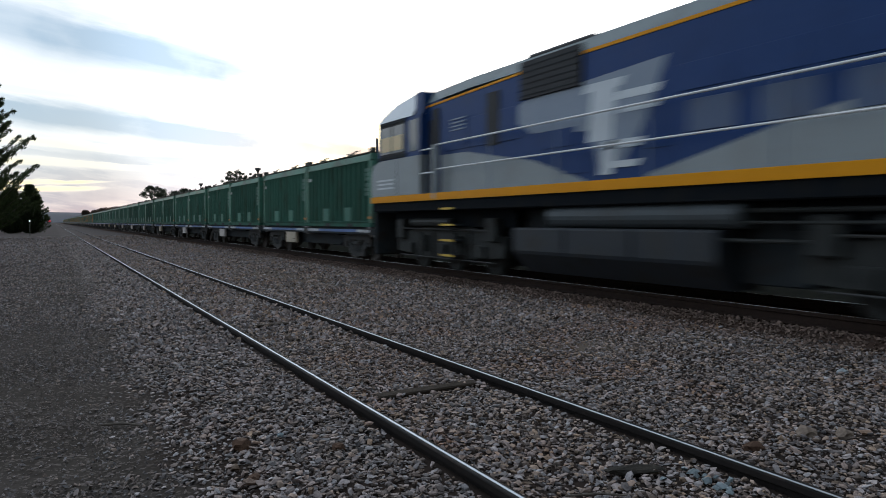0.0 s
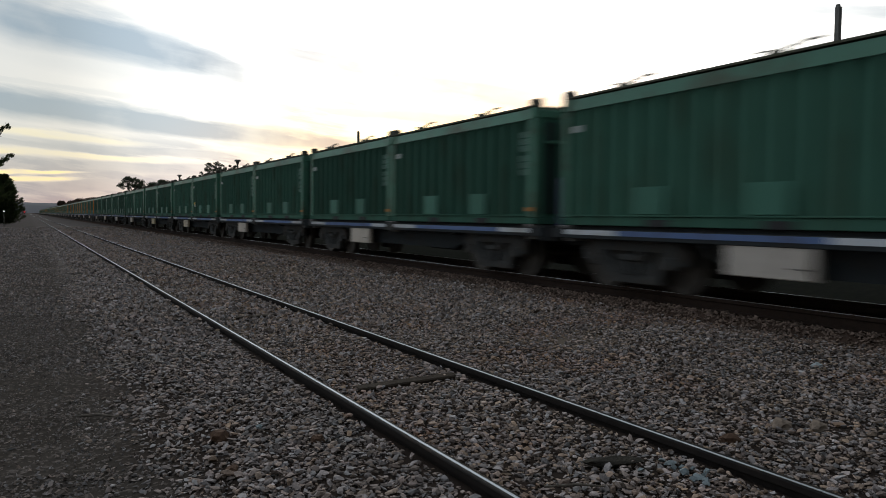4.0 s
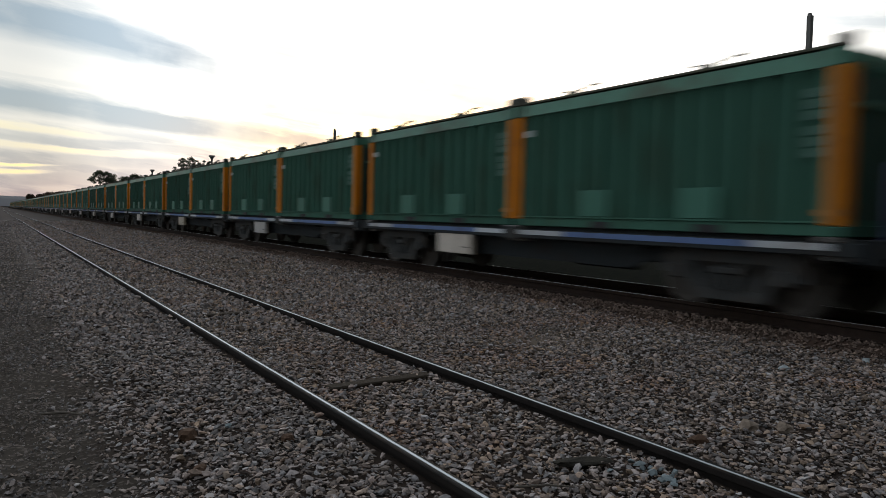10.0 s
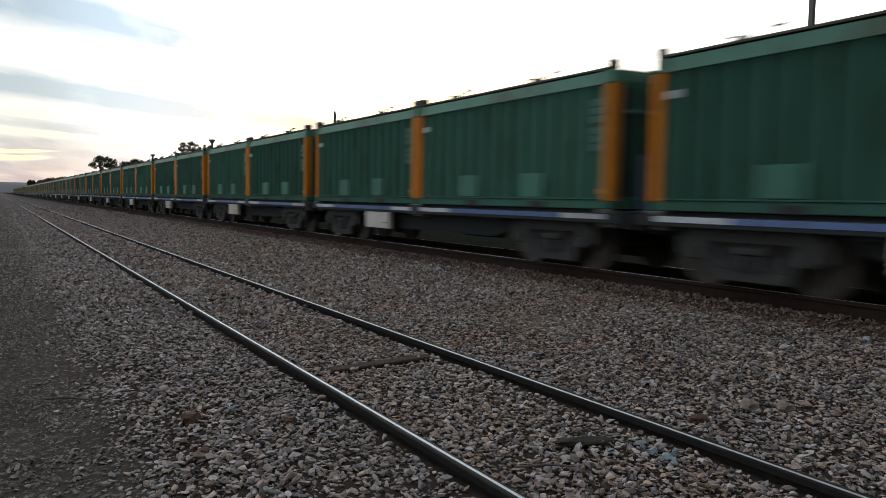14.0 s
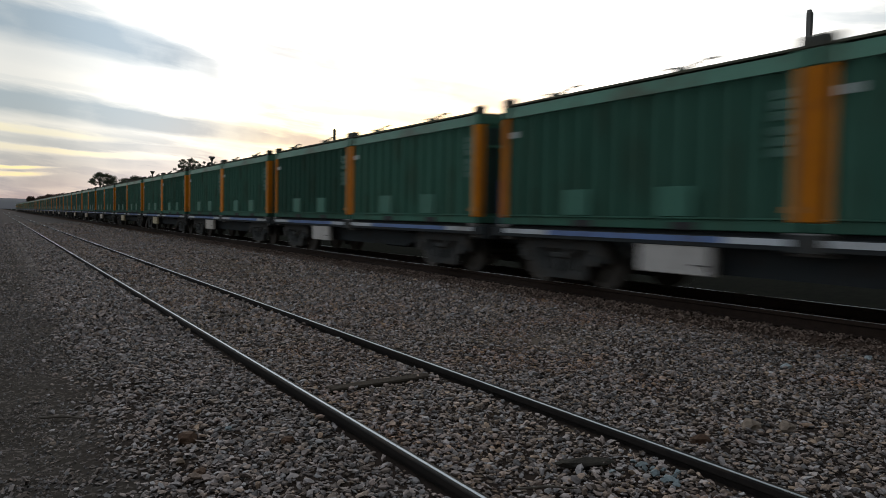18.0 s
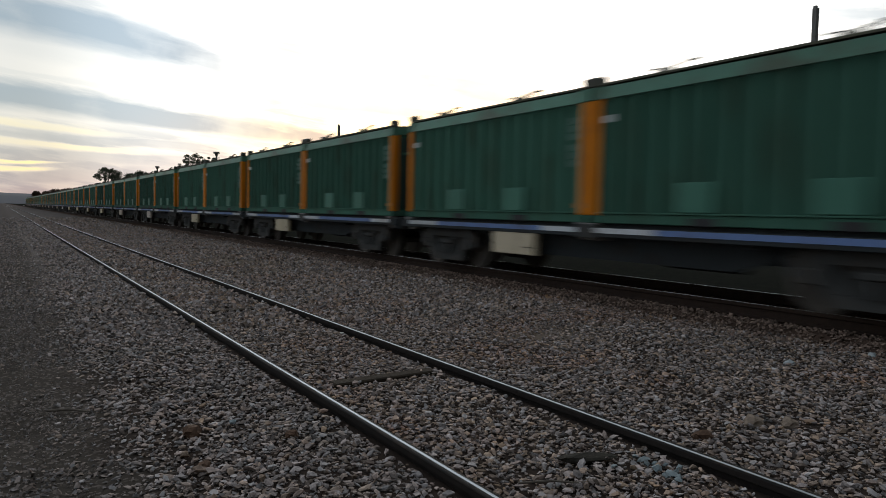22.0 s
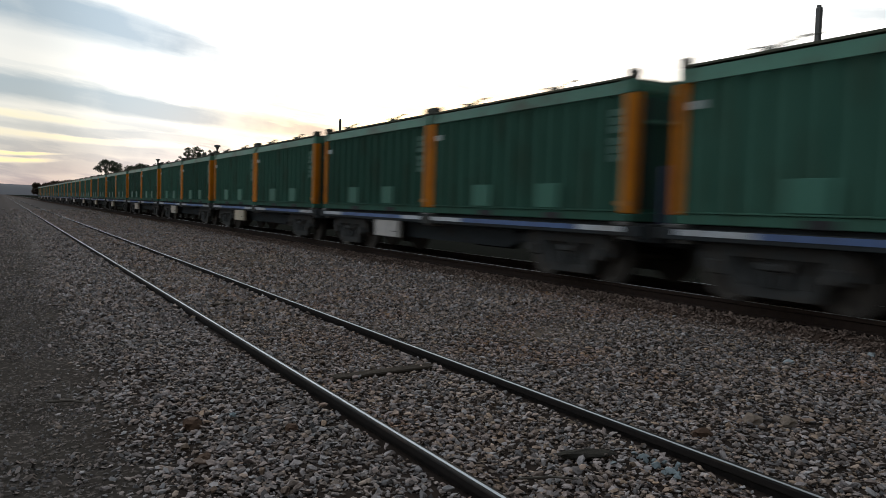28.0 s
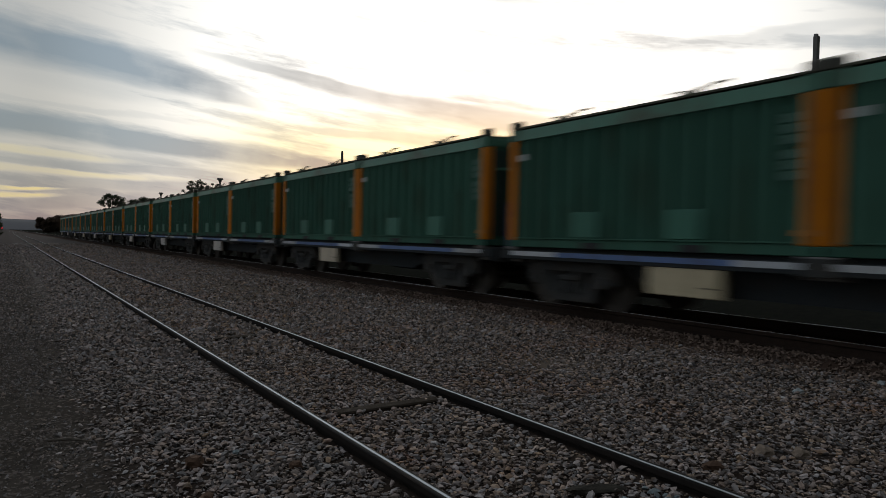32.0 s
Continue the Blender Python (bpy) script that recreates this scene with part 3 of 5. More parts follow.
def rail(x, top, y0, y1, side, parent, gauge_side=1, line=.0105, crown=None):
    bm = bmesh.new()
    o = rail_outline(top)
    a = [bm.verts.new((x + q, y0, z)) for q, z in o]
    c = [bm.verts.new((x + q, y1, z)) for q, z in o]
    for i in range(len(o)):
        bm.faces.new((a[i], a[(i + 1) % len(o)], c[(i + 1) % len(o)], c[i]))
    bm.faces.new(a)
    bm.faces.new(c[::-1])
    r = part("rail", bm, side, parent)
    # a crowned head, dull but for a polished line along the gauge side
    prof = [(-.035, .0005), (-.033, .006), (-.027, .0105), (-.014, .0125), (0, .013), (.014, .0125), (.027, .0105), (.033, .006), (.035, .0005)]

    def strip(pr, name, m, label):
        b_ = bmesh.new()
        a = [b_.verts.new((x + q, y0, top + z)) for q, z in pr]
        c = [b_.verts.new((x + q, y1, top + z)) for q, z in pr]
        for i in range(len(pr)):
            k = (i + 1) % len(pr)
            b_.faces.new((a[i], a[k], c[k], c[i]))
        b_.faces.new(a)
        b_.faces.new(c[::-1])
        return part(name, b_, m, r, label)

    strip(prof, "rail_head", crown or RAIL_HEAD, "dull grey rail head")
    q0 = -.003 if gauge_side > 0 else -.019
    strip([(q0 - line, .0105), (q0 - line * .8, .0140), (q0 - line * .4, .0160), (q0, .0165), (q0 + line * .4, .0160), (q0 + line * .8, .0140), (q0 + line, .0105)], "running_line", RAIL_TOP, "bright polished running line").data.shade_smooth()
    return r


def track(name, label, x0, top, side, sleepers, length, material, line=.0125, far_line=.0110, half=.115):
    t = tagged(new(name), label, "railway track", kind="structure")
    for x, g in ((x0, 1), (x0 + GAUGE, -1)):
        rail(x, top, -40, 700, side, t, g, line if g > 0 else far_line, side if side is RAIL_SIDE else None)
    bm = bmesh.new()
    cx = x0 + GAUGE / 2
    box(bm, -length / 2, length / 2, -half, half, -.12, 0, .012)
    first = part("sleeper", bm, material, t)
    for i, (dx, y, turn, z, long_) in enumerate(sleepers):
        m = pose(cx + dx, y, z, 0, 0, turn) @ Matrix.Diagonal((long_, 1, 1, 1))
        if i == 0:
            first.matrix_basis = m
        else:
            again(first, m)
    return t


track("siding_track", "siding with dark rails, bright heads and half-buried sleepers", NEAR_RAIL, SIDING_TOP, SIDING_SIDE,
      [(.08, 5.87, 5.5, .096, 1.08), (-.01, 10.74, 7.0, .092, .66), (0, 19.5, .5, .084, .8), (0, 30.4, 0, .082, .8)], 1.0, TIMBER, half=.075)
track("main_track", "main line track with rusty rails on dark sleepers", TRAIN_X - GAUGE / 2, MAIN_TOP, RAIL_SIDE,
      [(0, 1 + .65 * i, 0, MAIN_TOP - .163, 1) for i in range(85)], 1.58, TIMBER, .002, .018)


# ---------------------------------------------------------------- train: bogies and wagons
def bogie(parent, y, base=1.65, frame_x=0.99):
    """A three-piece freight bogie at y on its wagon."""
    bm = bmesh.new()
    box(bm, -1.0, 1.0, -.19, .19, .42, .66, .03)
    b = part("bogie", bm, BOGIE, parent)
    b.matrix_basis = pose(0, y, 0)
    h = base / 2
    for s in (-1, 1):
        bm = bmesh.new()
        xa, xb = s * (frame_x - .07), s * (frame_x + .07)
        slab(bm, [(-h - .28, .44), (-h - .30, .64), (-h - .16, .79), (h + .16, .79), (h + .30, .64), (h + .28, .44), (h + .02, .44), (h - .10, .63), (-h + .10, .63), (-h - .02, .44)], xa, xb)
        for k in (-1, 1):
            slab(bm, [(k * (h - .05), .635), (k * (h - .24), .635), (k * .40, .31), (k * .52, .15), (k * .60, .15), (k * .62, .27)], xa * .998, xb * .998)
            box(bm, min(xa, xb) * 1.001, max(xa, xb) * .999, k * .29 - .055, k * .29 + .055, .25, .635)
        slab(bm, [(-.55, .13), (-.55, .27), (.55, .27), (.55, .13)], xa * .996, xb * .996)
        part("side_frame", bm, BOGIE, b)
        bm = bmesh.new()
        for k in (-.14, 0, .14):
            tube(bm, (s * (frame_x + .07), k, .27), (s * (frame_x + .07), k, .47), .055, n=10)
        box(bm, s * (frame_x + .05) - .08, s * (frame_x + .05) + .08, -.22, .22, .48, .57, .015)
        part("spring_nest", bm, BOGIE, b)
        for k in (-h, h):
            bm = bmesh.new()
            box(bm, s * (frame_x + .071), s * (frame_x + .13), k - .11, k + .11, .37, .57, .02)
            part("axle_box", bm, BOGIE, b)
    for k in (-h, h):
        bm = bmesh.new()
        prof = [(-.90, .0), (-.90, .07), (-.83, .12), (-.80, .33), (-.80, .425), (-.69, .43), (-.69, .455), (-.655, .455), (-.655, .10), (0, .075)]
        prof += [(-x, r) for x, r in prof[-2::-1]]
        rings = [[bm.verts.new((x, r * math.cos(i * math.pi / 14), r * math.sin(i * math.pi / 14))) for i in range(28)] for x, r in prof[1:-1]]
        for p, q in zip(rings, rings[1:]):
            for i in range(28):
                bm.faces.new((p[i], p[(i + 1) % 28], q[(i + 1) % 28], q[i]))
        bm.faces.new(rings[0])
        bm.faces.new(rings[-1][::-1])
        part("wheelset", bm, WHEEL, b).matrix_basis = pose(0, k, .43)
    return b


def build_wagon():
    w = tagged(new("flat_wagon"), "black skeletal container wagon with blue and white sill", "wagon", group="wagons of the train")
    for s in (-1, 1):
        bm = bmesh.new()
        box(bm, s * 1.20 - .045, s * 1.20 + .045, -.22, 12.42, .80, .955, .008)
        part("side_sill", bm, BLACK, w)
        for c in (0.0, 6.14) if s < 0 else ():
            for y0, y1, m, lab in ((.10, 1.10, STRIPE_WHITE, "white reflective strip"), (1.105, 4.65, STRIPE_BLUE, "blue painted strip"), (4.655, 5.90, STRIPE_WHITE, "white reflective strip")):
                bm = bmesh.new()
                box(bm, s * 1.247 - .004, s * 1.247 + .004, c + y0, c + y1, .862, .944)
                part("sill_strip", bm, m, w, lab)
        bm = bmesh.new()
        slab(bm, [(2.7, .84), (9.5, .84), (9.3, .60), (8.7, .42), (3.5, .42), (2.9, .60)], s * .86, s * .90)
        part("side_girder", bm, BLACK, w)
        bm = bmesh.new()
        box(bm, s * 1.255 - .012, s * 1.255 + .012, 5.88, 6.32, .78, 1.0, .006)
        part("centre_bracket", bm, BOGIE, w)
    bm = bmesh.new()
    box(bm, -.28, .28, -.3, 12.5, .62, .98, .02)
    part("centre_sill", bm, BLACK, w)
    # added black slab that keeps daylight out of the gap under the containers
    boxpart("deck", (-1.10, 1.10, .24, 11.96, .93, 1.012), BLACK, w)
    for yc in (.12, 5.98, 6.22, 12.08):
        bm = bmesh.new()
        for s in (-1, 1):
            box(bm, s * 1.15 - .11, s * 1.15 + .11, yc - .10, yc + .10, .955, 1.018, .012)
        box(bm, -1.15, 1.15, yc - .10, yc + .10, .74, .97, .01)
        part("container_bolster", bm, GREY_STEEL, w)
    for yc in (3.1, 9.1):
        bm = bmesh.new()
        box(bm, -1.15, 1.15, yc - .12, yc + .12, .74, .97, .01)
        part("cross_bearer", bm, BLACK, w)
    for y0, y1 in ((-.30, -.20), (12.40, 12.50)):
        bm = bmesh.new()
        box(bm, -1.22, 1.22, y0, y1, .72, 1.0, .01)
        part("headstock", bm, BLACK, w)
    for y0, y1 in ((-.42, -.30), (12.50, 12.62)):
        bm = bmesh.new()
        box(bm, -.12, .12, y0, y1, .52, .80, .03)
        part("coupler", bm, BOGIE, w)
    for s in (-1, 1):
        bx = boxpart("equipment_box", (s * 1.17 - .06, s * 1.17 + .06, 7.45, 8.72, .40, .83), CREAM, w, .012, "cream painted steel panel")
        if s < 0:
            boxpart("louvre", (s * 1.236 - .004, s * 1.236 + .004, 7.52, 7.72, .53, .55), BLACK, bx)
    for x, y0, y1, r in ((-.62, 3.6, 4.9, .19), (.62, 5.2, 6.6, .16)):
        bm = bmesh.new()
        tube(bm, (x, y0, .56), (x, y1, .56), r, n=16)
        part("air_reservoir", bm, BLACK, w)
    bm = bmesh.new()
    tube(bm, (-1.05, .35, .70), (-1.05, .35, 1.0), .02, n=6)
    tube(bm, (-1.10, .18, .80), (-1.10, .52, .80), .018, n=6)
    part("hand_rail", bm, GREY_STEEL, w)
    boxpart("brake_stand", (-.98, -.62, 12.52, 12.60, .90, 1.86), BRAKE_BLUE, w, .01, "dark blue hand-brake stand")
    bm = bmesh.new()
    tube(bm, (-.30, 12.54, 1.62), (-.30, 12.58, 1.62), .26, n=20)
    tube(bm, (-.30, 12.50, .95), (-.30, 12.54, 1.62), .03, n=6)
    part("brake_wheel", bm, BRAKE_RED, w, "dull red hand-brake wheel")
    for y in (1.56, 10.64):
        bogie(w, y)
    return w


def corrugated(bm, x, s, y0, y1, z0, z1, n, depth=.095):
    """A corrugated sheet with its outer face towards s."""
    prof, step = [], (y1 - y0) / n
    for i in range(n):
        a = y0 + i * step
        prof += [(a, 0), (a + step * .30, 0), (a + step * .38, depth), (a + step * .92, depth)]
    prof.append((y1, 0))
    rows = []
    for off in (0, .012):
        for z in (z0, z1):
            rows.append([bm.verts.new((x - s * (d + off), y, z)) for y, d in prof])
    lo, hi, lo2, hi2 = rows
    for i in range(len(prof) - 1):
        bm.faces.new((lo[i], lo[i + 1], hi[i + 1], hi[i]))
        bm.faces.new((lo2[i + 1], lo2[i], hi2[i], hi2[i + 1]))
        bm.faces.new((hi[i], hi[i + 1], hi2[i + 1], hi2[i]))
        bm.faces.new((lo[i + 1], lo[i], lo2[i], lo2[i + 1]))


def build_container(post_paint, label):
    """An open-top ore container with a covering lid; 6.06 m long, base at z 0."""
    c = tagged(new("ore_container"), label, "shipping container", group="containers of the train")
    H, W, D = 2.14, 1.215, 6.06
    for s in (-1, 1):
        bm = bmesh.new()
        corrugated(bm, s * (W - .006), s, .17, D - .17, .168, H - .19, 14)
        part("side_wall", bm, GREEN, c)
        bm = bmesh.new()
        slab(bm, [(.18, 0), (D - .18, 0), (D - .18, .195), (.18, .195)], -.05, .05)
        for q in bm.verts:
            q.co = Vector((s * (W - .05 + q.co.x - (.035 if q.co.z > .1 and q.co.x > 0 else 0)), q.co.y, H - .195 + q.co.z))
        for y in (.09, D - .09):
            box(bm, s * (W - .087) - .092, s * (W - .087) + .092, y - .09, y + .09, H - .19, H + .01, .01)
        part("top_rail", bm, GREEN_RAIL, c)
        bm = bmesh.new()
        box(bm, s * (W - .07) - .05, s * (W - .07) + .05, .17, D - .17, .0, .152, .01)
        box(bm, s * (W - .045) - .05, s * (W - .045) + .05, .18, D - .18, .148, .172, .004)
        part("bottom_rail", bm, GREEN, c)
        for y in (.09, D - .09):
            boxpart("corner_post", (s * (W - .09) - .09, s * (W - .09) + .09, y - .09, y + .09, .12, H - .192), post_paint, c, .014)
            boxpart("corner_casting", (s * (W - .085) - .089, s * (W - .085) + .089, y - .089, y + .089, .0, .118), GREEN, c, .012)
            boxpart("stacking_cap", (s * (W - .09) - .085, s * (W - .09) + .085, y - .11, y + .11, H + .012, H + .17), CAP, c, .02)
    # fittings of the side towards the yard
    for y0 in (1.60, 3.62):
        # pocket openings drawn as flat near-black boxes, for the shade inside
        boxpart("fork_pocket", (-W + .000, -W + .012, y0, y0 + .43, .0, .105), GRILLE, c)
        boxpart("access_panel", (-W + .001, -W + .022, y0 + .06, y0 + .66, .185, .60), GREEN_PANEL, c, .004, "paler green flat panel")
    boxpart("label_plate", (-W + .001, -W + .010, D - .50, D - .26, 1.57, 1.68), WHITE_PLATE, c)
    for z in (.92, 1.36):
        bm = bmesh.new()
        for q in (0, .13, .26):
            box(bm, -W + .001, -W + .010, .23, .44, z + q, z + q + .105)
        part("stencil_mark", bm, STENCIL, c, "worn pale stencil mark")
    boxpart("hazard_plate", (-W - .006, -W, .02, .26, .24, .31), AMBER_PLATE, c)
    for y, o in ((.06, -1), (D - .06, 1)):
        bm = bmesh.new()
        yb, yf, yr, w_ = y - o * .03, y + o * .03, y + o * .085, W - .18
        rim = [(-w_, yb), (-w_, yf)]
        for x in (-.62, 0, .62):
            rim += [(x - .05, yf), (x - .05, yr), (x + .05, yr), (x + .05, yf)]
        rim += [(w_, yf), (w_, yb)]
        lo_, hi_ = ([bm.verts.new((px_, py_, z)) for px_, py_ in rim] for z in (.14, H - .17))
        for q in range(len(rim)):
            n_ = (q + 1) % len(rim)
            bm.faces.new((lo_[q], lo_[n_], hi_[n_], hi_[q]))
        bm.faces.new(lo_)
        bm.faces.new(hi_)
        part("end_wall", bm, GREEN, c)
        if o < 0:
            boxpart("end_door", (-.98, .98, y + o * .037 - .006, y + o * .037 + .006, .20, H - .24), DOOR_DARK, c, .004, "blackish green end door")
            boxpart("lock_bar", (-.95, .95, y + o * .105 - .015, y + o * .105 + .015, 1.50, 1.55), GREEN_RAIL, c, .004)
        boxpart("end_header", (-W + .18, W - .18, y - .055, y + .055, H - .17, H), GREEN_RAIL, c, .012)
        boxpart("end_sill", (-W + .18, W - .18, y - .055, y + .055, .0, .14), GREEN, c, .01)
    # lid: a shallow ridge with clamps
    bm = bmesh.new()
    prof = [(-W + .16, H + .004), (-W + .13, H + .022), (-W + .02, H + .024), (-W + .015, H + .055), (-.6, H + .085), (0, H + .10), (.6, H + .085), (W - .015, H + .055), (W - .02, H + .024), (W - .13, H + .022), (W - .16, H + .004)]
    a = [bm.verts.new((x, .19, z)) for x, z in prof]
    b = [bm.verts.new((x, D - .19, z)) for x, z in prof]
    for i in range(len(prof)):
        j = (i + 1) % len(prof)
        bm.faces.new((a[i], a[j], b[j], b[i]))
    bm.faces.new(a)
    bm.faces.new(b[::-1])
    part("lid", bm, ROOF, c, "dull olive ridged lid")
    for y in (1.35, 4.05):
        bm = bmesh.new()
        x = .14 - W
        for q0, q1, h_ in ((0, .30, .165), (.36, .52, .14)):
            tube(bm, (x, y + q0, H + .03), (x, y + q0 + .02, H + h_), .016, n=6)
            tube(bm, (x, y + q1, H + .03), (x, y + q1 - .02, H + h_ + .02), .016, n=6)
            tube(bm, (x, y + q0, H + h_), (x, y + q1, H + h_ + .02), .017, n=6)
        part("lid_hoop", bm, CAP, c)
        bm = bmesh.new()
        box(bm, x - .06, x + .06, y + .56, y + .80, H + .03, H + .13, .02)
        tube(bm, (x, y + .60, H + .12), (x, y + 1.0, H + .15), .014, n=6)
        part("lid_clamp", bm, CAP, c)
    return c


# ---------------------------------------------------------------- train: locomotive
def build_locomotive():
    """Cab at y = 0, the long hood towards -y; z 0 at the rail head."""
    L = tagged(new("locomotive"), "blue and silver diesel locomotive with a gold stripe", "locomotive")
    W = 1.47
    bm = bmesh.new()
    box(bm, -W + .03, W - .03, -20.2, -.05, 1.44, 1.69, .02)
    part("frame", bm, TANK, L)
    for s in (-1, 1):
        bm = bmesh.new()
        box(bm, s * (W + .004) - .012, s * (W + .004) + .012, -20.2, -.02, 1.68, 1.85, .004)
        part("gold_stripe", bm, LOCO_GOLD, L, "gold waist stripe")
    # short nose and cab
    bm = bmesh.new()
    slab(bm, [(-.02, 1.855), (-.02, 2.45), (-.16, 2.70), (-.60, 2.80), (-3.05, 2.80), (-3.05, 1.855)], -W, W)
    part("lower_cab", bm, LOCO_SILVER, L, "silver-grey cab side")
    bm = bmesh.new()
    slab(bm, [(-.44, 2.804), (-.50, 3.80), (-3.05, 3.80), (-3.05, 2.804)], -W + .02, W - .02)
    part("upper_cab", bm, LOCO_BLUE, L)
    bm = bmesh.new()
    rows = []
    for y, z, w in ((-.47, 3.83, W - .02), (-.62, 3.98, W - .10), (-1.10, 4.24, W - .24), (-2.20, 4.41, W - .32), (-2.62, 4.42, W - .32)):
        rows.append([bm.verts.new(p) for p in ((-W + .005, y, 3.80), (-w, y, z), (w, y, z), (W - .005, y, 3.80))])
    for a, b in zip(rows, rows[1:]):
        for i in range(4):
            bm.faces.new((a[i], a[(i + 1) % 4], b[(i + 1) % 4], b[i]))
    bm.faces.new(rows[-1])
    # silver roof coloured near white, standing in for skylight on it
    part("cab_roof", bm, LOCO_WHITE_AND_LIT, L, "silver faceted cab roof, paled as if lit by the sky")
    bm = bmesh.new()
    slab(bm, [(-2.625, 3.804), (-2.625, 4.38), (-3.05, 4.32), (-3.05, 3.804)], -W + .10, W - .10)
    part("cab_roof_rear", bm, LOCO_BLUE, L)
    for s in (-1, 1):
        x = s * (W - .02)
        bm = bmesh.new()
        box(bm, x - .012, x + .012, -2.20, -.60, 2.90, 3.72, .01)
        win = part("cab_window", bm, GRILLE, L)
        boxpart("pane", (x + s * .016 - .004, x + s * .016 + .004, -1.36, -.66, 2.96, 3.66), GLASS, win)
        boxpart("pane", (x + s * .016 - .004, x + s * .016 + .004, -2.14, -1.42, 2.96, 3.66), GLASS, win)
        # tan plate for the golden reflection low in the window
        boxpart("blind", (x + s * .024 - .003, x + s * .024 + .003, -2.05, -.68, 3.02, 3.40), WINDOW_GLEAM, win, 0, "golden gleam painted across the cab window")
        for ya, yb, za, zb in ((-2.26, -.56, 3.72, 3.80), (-2.26, -.52, 2.82, 2.90), (-1.42, -1.36, 2.90, 3.72)):
            boxpart("window_frame", (x + s * .014 - .014, x + s * .014 + .014, ya, yb, za, zb), BLACK, win)
        boxpart("door_window", (x - .010, x + .010, -2.92, -2.42, 2.92, 3.70), GLASS, L, .006)
        boxpart("panel_seam", (s * (W + .002) - .002, s * (W + .002) + .002, -1.72, -1.70, 1.87, 2.78), GRILLE, L)
        for z in (2.04, 2.15, 2.25):
            boxpart("number_bar", (s * (W + .003) - .003, s * (W + .003) + .003, -1.5, -.45, z, z + .045), LOCO_WHITE_AND_LIT, L)
    for x in (-.72, .72):
        bm = bmesh.new()
        slab(bm, [(-.436, 2.95), (-.494, 3.74), (-.504, 3.74), (-.446, 2.95)], x - .5, x + .5)
        part("windscreen", bm, GLASS, L)
    bm = bmesh.new()
    box(bm, -W + .224, W - .224, -3.752, -3.055, 1.70, 4.06, .004)
    part("cab_bulkhead", bm, LOCO_BLUE, L)
    for s in (-1, 1):
        boxpart("cab_door", (s * (W - .235) - .012, s * (W - .235) + .012, -3.68, -3.10, 1.75, 3.62), GRILLE, L, .006, "dark recessed door")
        boxpart("gate_post", (s * (W - .03) - .05, s * (W - .03) + .05, -3.86, -3.72, 1.70, 2.98), LOCO_SILVER, L, .01)
        for z in (2.34, 2.90):
            bm = bmesh.new()
            tube(bm, (s * (W - .03), -3.06, z), (s * (W - .03), -3.74, z), .02, n=8)
            part("gate_bar", bm, HANDRAIL, L, "pale handrail")
    # long hood
    HW = W - .22
    bm = bmesh.new()
    slab(bm, [(-3.755, 1.70), (-3.755, 4.02), (-20.0, 4.14), (-20.0, 1.70)], -HW, HW)
    part("hood", bm, LOCO_BLUE, L)
    bm = bmesh.new()
    ends = []
    for y, dz in ((-3.06, -.06), (-5.0, 0), (-20.0, 0)):
        ends.append([bm.verts.new((x, y, z + dz)) for x, z in ((-HW - .004, 4.10), (-HW + .14, 4.36), (HW - .14, 4.36), (HW + .004, 4.10))])
    for a, b in zip(ends, ends[1:]):
        for i in range(4):
            bm.faces.new((a[i], a[(i + 1) % 4], b[(i + 1) % 4], b[i]))
    bm.faces.new(ends[0])
    bm.faces.new(ends[-1][::-1])
    part("hood_roof", bm, LOCO_ROOF, L, "grey-teal hood roof")
    boxpart("exhaust_hump", (-.9, .9, -6.0, -4.9, 4.30, 4.44), LOCO_BLUE, L, .06)
    boxpart("roof_fan_housing", (-1.12, 1.12, -9.1, -7.0, 4.30, 4.42), GRILLE, L, .04)
    boxpart("roof_fan_housing", (-1.0, 1.0, -15.5, -12.5, 4.30, 4.44), GRILLE, L, .04)
    for s in (-1, 1):
        x = s * HW
        bm = bmesh.new()
        slab(bm, [(-3.07, 3.94), (-3.07, 3.99), (-7.05, 4.09), (-7.05, 4.04)], x + s * .004, x + s * .012)
        part("roof_stripe", bm, LOCO_GOLD, L, "thin gold stripe")
        bm = bmesh.new()
        slab(bm, [(-8.98, 4.05), (-8.98, 4.105), (-20.0, 4.125), (-20.0, 4.07)], x + s * .004, x + s * .012)
        part("roof_stripe", bm, LOCO_GOLD, L, "thin gold stripe")
        boxpart("radiator_grille", (x + s * .03 - .03, x + s * .03 + .03, -8.95, -7.08, 3.52, 4.24), GRILLE, L, .01, "dark radiator grille")
        for k in range(6):
            boxpart("grille_slat", (x + s * .064 - .004, x + s * .064 + .004, -8.92, -7.11, 3.58 + .11 * k, 3.60 + .11 * k), BLACK, L)
        bm = bmesh.new()
        slab(bm, [(-3.76, 1.86), (-3.76, 2.74), (-4.93, 2.72), (-7.48, 2.34), (-9.0, 1.90), (-9.1, 1.86)], x + s * .002, x + s * .008)
        part("silver_sweep", bm, LOCO_SILVER, L)
        bm = bmesh.new()
        slab(bm, [(-10.4, 1.86), (-10.7, 1.95), (-12.9, 2.42), (-14.0, 2.63), (-20.0, 3.0), (-20.0, 1.86)], x + s * .002, x + s * .008)
        part("silver_sweep", bm, LOCO_SILVER, L)
        bm = bmesh.new()
        slab(bm, [(-6.6, 3.30), (-7.2, 3.50), (-10.9, 3.66), (-10.4, 2.66), (-9.9, 2.05), (-9.45, 2.05), (-9.1, 2.72), (-7.4, 2.86)], x + s * .010, x + s * .014)
        part("emblem_ground", bm, LOCO_STEEL_BLUE, L, "pale steel-blue field behind the emblem")
